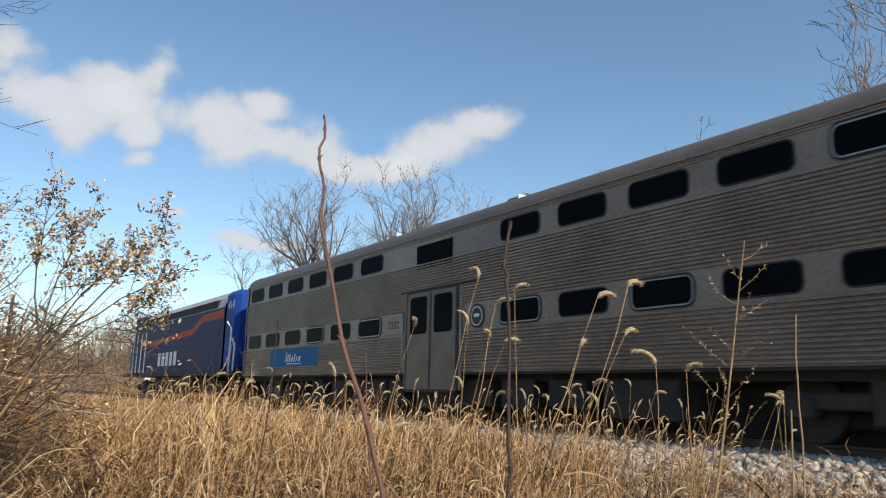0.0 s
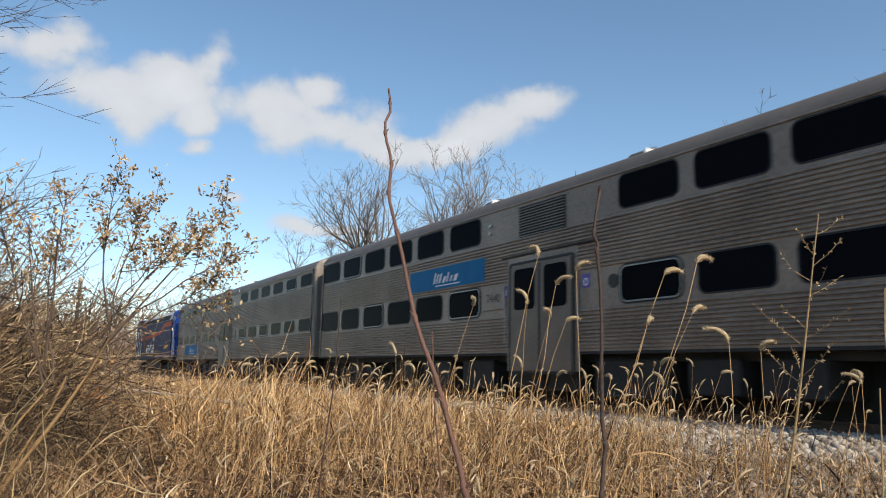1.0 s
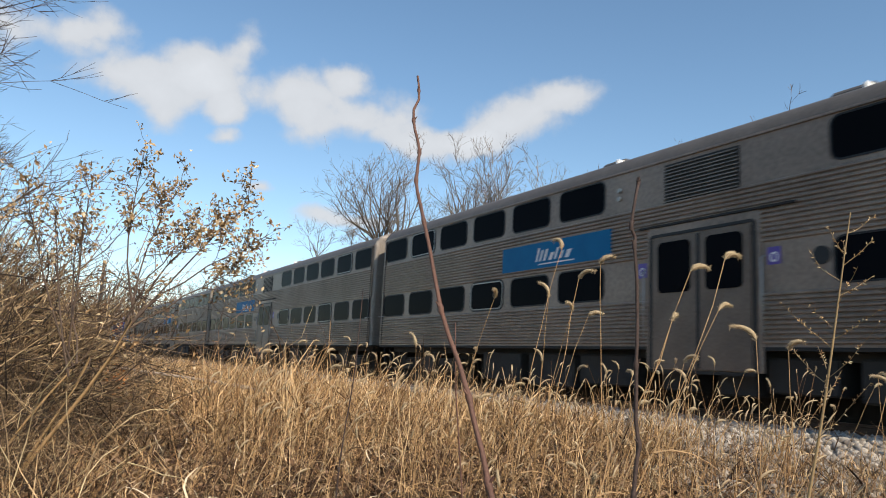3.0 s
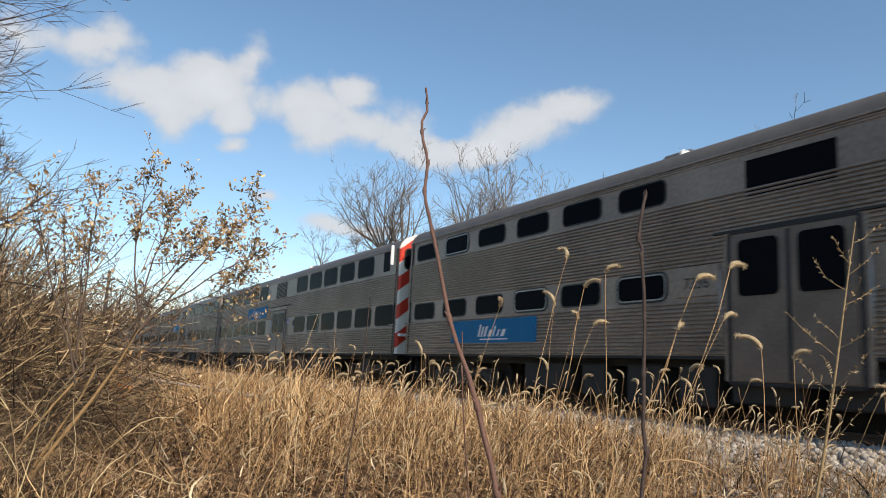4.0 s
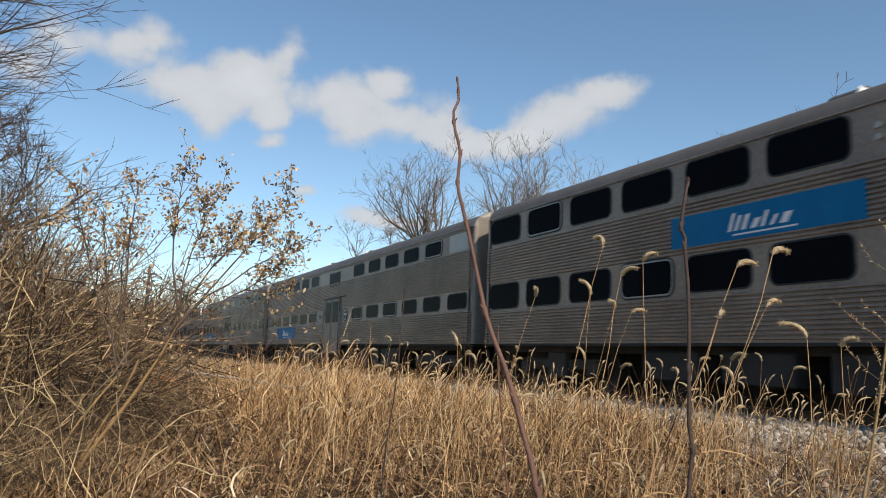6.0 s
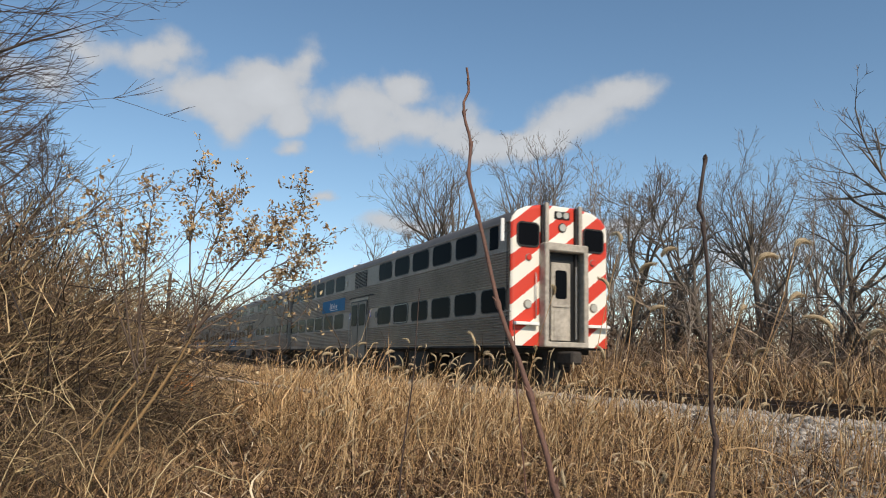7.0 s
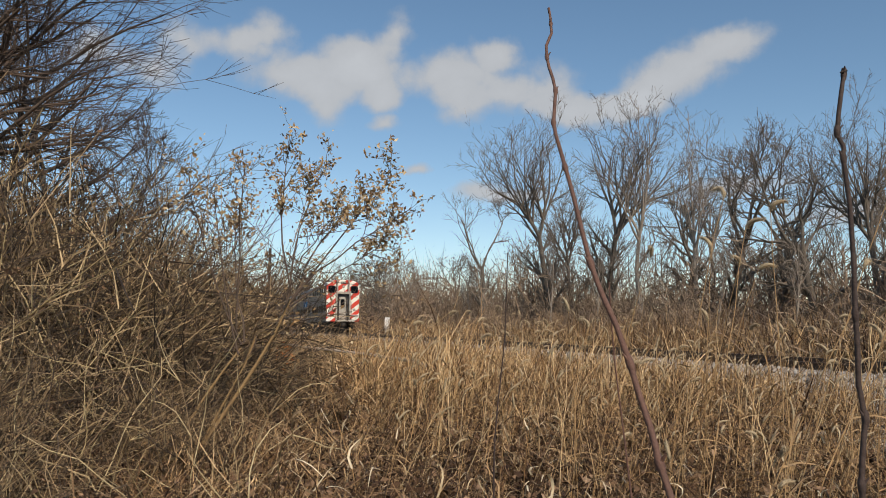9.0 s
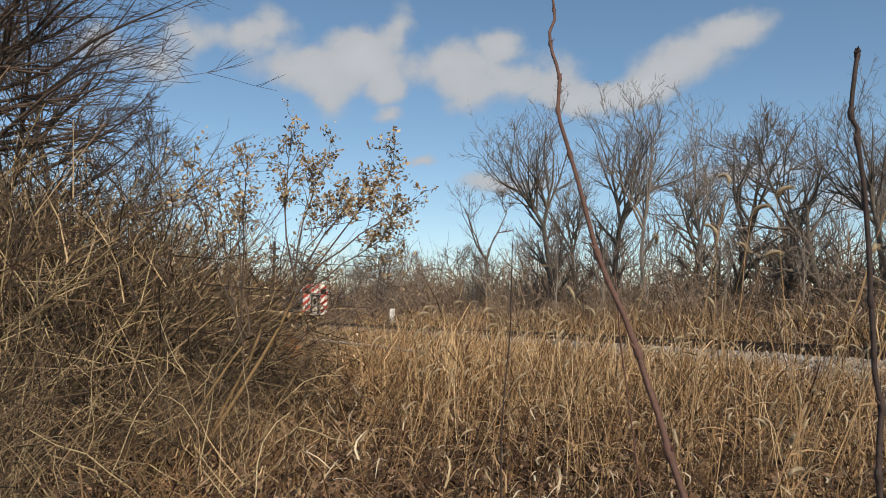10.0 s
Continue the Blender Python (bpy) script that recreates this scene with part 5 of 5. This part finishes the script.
def stalk(name, label, base, tip, bends, r0, r1, material, seed):
    """A tall weed stalk: bends are (share of its height, sideways shift), with a swollen knot and a bud at each."""
    rs = np.random.RandomState(seed)
    b, t = np.array(base, float), np.array(tip, float)
    line, knots = [], []
    side = np.array([0.93, -0.37, 0])
    steps = [(0.0, bends[0][1] * 0.5)] + list(bends) + [(1.0, 0.0)]
    for (s0, w0), (s1, w1) in zip(steps, steps[1:]):
        for f in (0, 0.35, 0.7):
            f2 = f * f * (3 - 2 * f)
            line.append((b + (t - b) * (s0 + (s1 - s0) * f) + side * (w0 + (w1 - w0) * f2), s0 + (s1 - s0) * f))
    line.append((t, 1.0))
    P, share = np.array([p for p, _ in line]), np.array([q for _, q in line])
    P[1:-1] += rs.normal(0, 0.0012, (len(P) - 2, 3))
    Rr = r0 + (r1 - r0) * share
    ob = tagged(new(name), label, "weed stalk")
    part("stem", tubes("stem", [(P, Rr)], material, 8), ob)
    for i in range(3, len(P) - 1, 3):
        d = unit(P[i + 1] - P[i - 1])
        part("knot", tubes("knot", [(np.array([P[i] - d * Rr[i] * 3, P[i] - d * Rr[i], P[i] + d * Rr[i], P[i] + d * Rr[i] * 3]), np.array([0.95, 1.4, 1.4, 0.95]) * Rr[i])], material, 8), ob)
        a = rs.uniform(0, 6.28)
        part("bud", tubes("bud", [(np.array([P[i], P[i] + np.array([math.cos(a), math.sin(a), 1.3]) * Rr[i] * 2.4]), np.array([Rr[i] * 0.8, Rr[i] * 0.3]))], material, 5), ob)
    return ob


stalk("weed_stalk", "tall reddish-brown dry weed stalk, bare and kinked", (0.80, 0.62, -0.05), (0.80, 1.80, 2.10), [(0.25, -0.04), (0.546, -0.059), (0.616, -0.059), (0.701, -0.076), (0.796, -0.072), (0.846, -0.069), (0.886, -0.044), (0.929, -0.043), (0.978, -0.004)], 0.0085, 0.0032, RED_STALK, 3)
stalk("weed_stalk", "dark brown bare weed stalk with swollen knots, upright", (0.66, 0.80, -0.05), (0.672, 0.823, 1.60), [(0.4, -0.008), (0.748, -0.007), (0.786, -0.001), (0.848, -0.002), (0.944, -0.005), (0.960, -0.009), (0.997, -0.003)], 0.0046, 0.0021, DARK_STALK, 4)
stalk("weed_stalk", "thin dark weed stalk in the grass", (1.10, 3.09, -0.05), (1.19, 3.04, 1.64), [(0.3, 0.01), (0.55, -0.006), (0.8, 0.008)], 0.0055, 0.002, DARK_STALK, 5)
stalk("weed_stalk", "thin reddish weed stalk in the grass", (1.26, 2.12, -0.05), (1.16, 2.17, 1.47), [(0.35, -0.008), (0.6, 0.008), (0.85, -0.006)], 0.0045, 0.0018, RED_STALK, 6)


stalk("weed_stalk", "bleached pale dry stalk, slightly bent", (2.12, 1.30, -0.05), (2.244, 1.313, 1.62), [(0.45, -0.012), (0.7, 0.010), (0.88, -0.004)], 0.0056, 0.0018, STALK, 7)
stalk("weed_stalk", "brown dry stalk beside a bleached one", (2.20, 1.36, -0.05), (2.26, 1.36, 1.32), [(0.4, 0.008), (0.75, -0.006)], 0.0050, 0.0024, STALK, 8)


def branching_weed():
    """A dry yellow weed with long thin side branches that carry small seeds."""
    rs = np.random.RandomState(21)
    base, tip = np.array([3.50, 2.76, 0.0]), np.array([3.71, 2.44, 2.23])
    s = np.linspace(0, 1, 10)
    P = base + (tip - base) * s[:, None] + np.stack([0.03 * np.sin(s * 5), 0.02 * np.cos(s * 4), 0 * s], -1)
    w = tagged(new("dry_weed"), "dry yellow branching weed with tiny seed pods", "weed")
    part("stem", tubes("stem", [(P, np.linspace(0.011, 0.003, 10))], STALK, 7), w)
    br, seeds = [], []
    for k in range(19):
        f = 0.40 + 0.58 * k / 19 + rs.uniform(-0.02, 0.02)
        p = base + (tip - base) * f
        a = k * 2.4 + rs.normal(0, 0.3)
        L = 0.62 * (1.08 - f) + 0.10
        Q, Rq, d = branch(rs, p, (math.cos(a), math.sin(a), 0.55), L * rs.uniform(0.6, 1.15), 0.0022, 0.0009, 5, 0.09, 0.05)
        br.append((Q, Rq))
        for _ in range(int(26 * L) + 5):
            i = rs.randint(1, 5)
            q = Q[i] + (Q[i + 1] - Q[i]) * rs.uniform(0, 1) if i < 5 else Q[5]
            o = offshoot(rs, d, 30, 80) * 0.02
            seeds.append((np.array([q, q + o * 0.5, q + o]), np.array([0.001, 0.0032, 0.0008])))
    for l in br:
        part("side_branch", tubes("side_branch", [l], STALK, 4), w)
    part("seed_mass", tubes("seed_mass", seeds, DRY_LEAF, 4), w, "tiny dry seed pods")


branching_weed()


def seedy_shrub():
    """The tall leaning shrub with bunches of curled leaves and seeds at its branch ends."""
    rs = np.random.RandomState(77)
    ob = tagged(new("dry_shrub"), "tall leaning dry shrub with bunches of pale curled leaves", "shrub")
    root, fork, low = np.array([-0.40, 6.2, -0.05]), np.array([0.62, 6.43, 1.55]), np.array([0.24, 6.45, 1.15])

    def arc(a, b, sag, n=7):
        s = np.linspace(0, 1, n)[:, None]
        return a + (b - a) * s + np.array([sag, 0, 0]) * np.sin(s * math.pi) + rs.normal(0, 0.012, (n, 3)) * (s * (1 - s) * 4)

    stems = [(arc(root, fork, 0.10), np.linspace(0.018, 0.011, 7)), (arc(root + (0.1, 0.1, 0), low + (0.12, 0, 0.1), 0.05), np.linspace(0.014, 0.010, 7)), (arc(root + (-0.1, 0, 0), low, -0.03), np.linspace(0.012, 0.008, 7))]
    tips = [((0.57, 6.44, 2.99), 0), ((0.92, 6.6, 2.9), 0), ((1.44, 6.2, 2.76), 0), ((1.49, 6.09, 2.37), 0), ((1.42, 6.41, 2.12), 0), ((1.26, 6.65, 2.65), 0), ((0.22, 6.26, 2.8), 1), ((-0.01, 6.56, 2.57), 1), ((-0.21, 6.35, 2.7), 1), ((0.17, 6.76, 2.47), 1), ((0.95, 6.3, 2.35), 0)]
    branches, twigs, V = [], [], []
    for tip, which in tips:
        a = (fork, low)[which]
        tip = (tip[0], tip[1], 1.35 + (tip[2] - 1.35) * 0.9)
        P = arc(a + rs.normal(0, 0.03, 3), np.array(tip), rs.uniform(-0.10, 0.02))
        branches.append((P, np.linspace(0.0095, 0.003, 7)))
        d = unit(P[-1] - P[-2])
        for f in rs.uniform(0.55, 1, 12):
            i = min(int(f * 6), 5)
            p = P[i] + (P[i + 1] - P[i]) * rs.uniform(0, 1)
            Q, Rq, e = branch(rs, p, offshoot(rs, unit(P[i + 1] - P[i]), 20, 60), rs.uniform(0.08, 0.28), 0.004, 0.0014, 4, 0.14, 0.06)
            twigs.append((Q, Rq))
            for _ in range(3):
                j = rs.randint(1, 5)
                Q2, R2, e2 = branch(rs, Q[j], offshoot(rs, unit(Q[j] - Q[j - 1]), 25, 65), rs.uniform(0.06, 0.16), 0.0022, 0.001, 3, 0.2, 0.03)
                twigs.append((Q2, R2))
                V.append(leaf_bunch(rs, Q2[-1], rs.randint(4, 11) if which == 0 else rs.randint(2, 6), 0.024, 0.009, 0.021))
            V.append(leaf_bunch(rs, Q[-1], rs.randint(7, 16) if which == 0 else rs.randint(3, 9), 0.030, 0.009, 0.023))
        V.append(leaf_bunch(rs, P[-1], 30, 0.045, 0.008, 0.020))
    # lower leafy tangle round the fork
    for _ in range(45):
        p = fork + np.clip(rs.normal(0, 1, 3), -1.2, 1.2) * (0.5, 0.3, 0.22) + (0.1, 0, -0.15)
        Q, Rq, e = branch(rs, p, rs.normal(0, 1, 3) + (0, 0, 0.6), rs.uniform(0.2, 0.5), 0.004, 0.0015, 4, 0.2, 0.02)
        twigs.append((Q, Rq))
        V.append(leaf_bunch(rs, Q[-1], rs.randint(2, 7), 0.05, 0.010, 0.024))
    for l in stems:
        part("stem", tubes("stem", [l], SHRUB_STEM, 7), ob, "brown leaning stem")
    for l in branches:
        part("branch", tubes("branch", [l], TWIG, 6), ob)
    part("twig_mass", tubes("twig_mass", twigs, TWIG, 4), ob)
    V = np.concatenate(V)
    part("leaves", quads("leaves", V, np.arange(len(V)).reshape(-1, 4), DRY_LEAF), ob, "pale curled dry leaves and seeds")


seedy_shrub()


def canes_in_front():
    """Pale bare canes that lean across the bramble."""
    rs = np.random.RandomState(88)
    for k in range(120):
        x, y = rs.uniform(-2.6, 0.3), rs.uniform(3.4, 7.4)
        P, Rr, d = branch(rs, (x, y, -0.05), (rs.normal(0.1, 0.8), rs.normal(0, 0.5), 1), rs.uniform(0.7, 1.75), 0.0055, 0.0024, 8, 0.24, -0.05)
        ob = tagged(new("dry_cane"), "pale yellow-tan bare cane leaning in the bramble", "cane", "loose canes")
        tw = []
        for f in range(3):
            i = rs.randint(3, 7)
            tw.append(branch(rs, P[i], offshoot(rs, unit(P[i] - P[i - 1]), 30, 70), rs.uniform(0.2, 0.6), 0.0038, 0.0016, 4, 0.2, 0)[:2])
        part("stem", tubes("stem", [(P, Rr)], CANE, 5), ob)
        for l in tw:
            part("side_twig", tubes("side_twig", [l], CANE, 4), ob)


canes_in_front()


# ---- trackside things ----
def trackside():
    rs = np.random.RandomState(14)
    o = tagged(new("autumn_sprig"), "small sprig of orange autumn leaves in the brush", "leaves")
    part("stem", tubes("stem", [(np.array([(1.1, 12.1, -0.05), (1.12, 12.1, 0.5), (1.1, 12.0, 0.95)]), np.array([0.006, 0.005, 0.003]))], TWIG, 5), o)
    V = leaf_bunch(rs, (1.1, 12.0, 0.90), 60, 0.07, 0.02, 0.04)
    part("leaves", quads("leaves", V, np.arange(len(V)).reshape(-1, 4), AUTUMN), o, "orange leaves")
    p = tagged(new("marker_post"), "faded white trackside marker post with a blank plate", "marker post")
    x, y = 13.4, 60.8
    p.matrix_basis = pose(x, y, land(x, y), 0, 3, 12)
    part("post", box("post", -0.08, 0.08, -0.08, 0.08, -0.1, 1.7, POST_W, 0.01), p)
    part("plate", box("plate", -0.23, 0.23, -0.12, -0.082, 0.75, 1.75, POST_W, 0.02), p, "white plate")
    q = tagged(new("utility_pole"), "dark wooden utility pole far down the line", "utility pole")
    x, y = 3.6, 57.8
    q.matrix_basis = pose(x, y, land(x, y))
    part("pole", disc("pole", 0.15, 7.4, POLE_D, "Z", 10, 0.11), q, "", pose(0, 0, 3.5))
    for z, w in ((6.6, 0.42), (5.9, 0.3)):
        a = part("cross_arm", box("cross_arm", -w, w, -0.06, 0.06, z - 0.06, z + 0.06, POLE_D, 0.01), q)
        for s in (-0.8, 0.8):
            part("insulator", disc("insulator", 0.05, 0.16, POLE_D, "Z", 8, 0.03), a, "", pose(s * w, 0, z + 0.13))
    rs = np.random.RandomState(4)
    lg = tagged(new("fallen_branch"), "bleached fallen branch lying across the weeds", "fallen branch")
    P = np.array([(1.0, 12.0, 1.05), (1.6, 11.95, 0.98), (2.3, 11.9, 0.90), (3.0, 11.8, 0.80), (3.6, 11.7, 0.62), (4.0, 11.6, 0.1)])
    part("limb", tubes("limb", [(P, np.linspace(0.016, 0.035, 6))], BARK_L, 7), lg)
    part("prop", tubes("prop", [(np.array([(1.2, 12.0, 1.03), (1.25, 12.1, 0.5), (1.2, 12.15, -0.05)]), np.array([0.012, 0.016, 0.02]))], BARK_L, 6), lg)


trackside()


# ---- ties under the rails ----
def ties():
    me = box("tie", -1.3, 1.3, -0.115, 0.115, -0.16, 0.0, TIE, 0.015)
    par = tagged(new("track_ties"), "weathered dark timber ties in the ballast", "ties", kind="structure")
    rr = random.Random(2)
    for i in range(150):
        part("tie", me, par, "", pose(TRACK_X + rr.uniform(-0.04, 0.04), -8 + i * 0.54, RAIL_Z - 0.166, 0, 0, rr.uniform(-1, 1)))


ties()


# ---- what moves ----
def where(t, k):
    """How far along the track the coupling k stands at t seconds."""
    return 27.03 + 23.794 * t + 0.0805 * t * t - CAR * k


TRAIN = [
    (locomotive(), 0),
    (car("A", "ribbed stainless steel double-deck coach with a low blue sign", "7332", {10}, {3, 5, 6, 8}, (3.15, 6.85, 1.27, 1.82)), 0),
    (car("B", "ribbed stainless steel double-deck coach with a high blue sign", "7440", {1, 10}, {2, 5, 6, 9}, (7.2, 10.87, 2.64, 3.19)), 1),
    (car("B", "ribbed stainless steel double-deck coach with a high blue sign", "7427", {1, 10}, {2, 5, 6, 9}, (7.2, 10.87, 2.64, 3.19)), 2),
    (car("B", "double-deck coach with a red and white striped cab end", "", {1}, {3, 7}, (7.2, 10.87, 2.64, 3.19), "cab"), 3),
    (car("A", "ribbed stainless steel double-deck coach with a low blue sign", "7336", {1, 10}, {3, 5, 6, 8}, (3.15, 6.85, 1.27, 1.82)), 4),
    (car("A", "ribbed stainless steel double-deck coach with a low blue sign", "8217", {1, 10}, {3, 5, 6, 8}, (3.15, 6.85, 1.27, 1.82), blank=(11,)), 5),
    (car("B", "rearmost double-deck coach with a red and white striped cab end", "", {1}, {3, 7}, (7.2, 10.87, 2.64, 3.19), "cab", rearmost=True), 6),
]


def motions():
    for thing, k in TRAIN:
        walk(thing, [(t / 2, pose(TRACK_X, where(t / 2, k), RAIL_Z)) for t in range(21)])
    walk(CLOUDS, [(t, pose(0, 0, 1.35 - 1.7 * t, 0, 0, -0.17 * (t - 5))) for t in (0, 5, 10)])


motions()
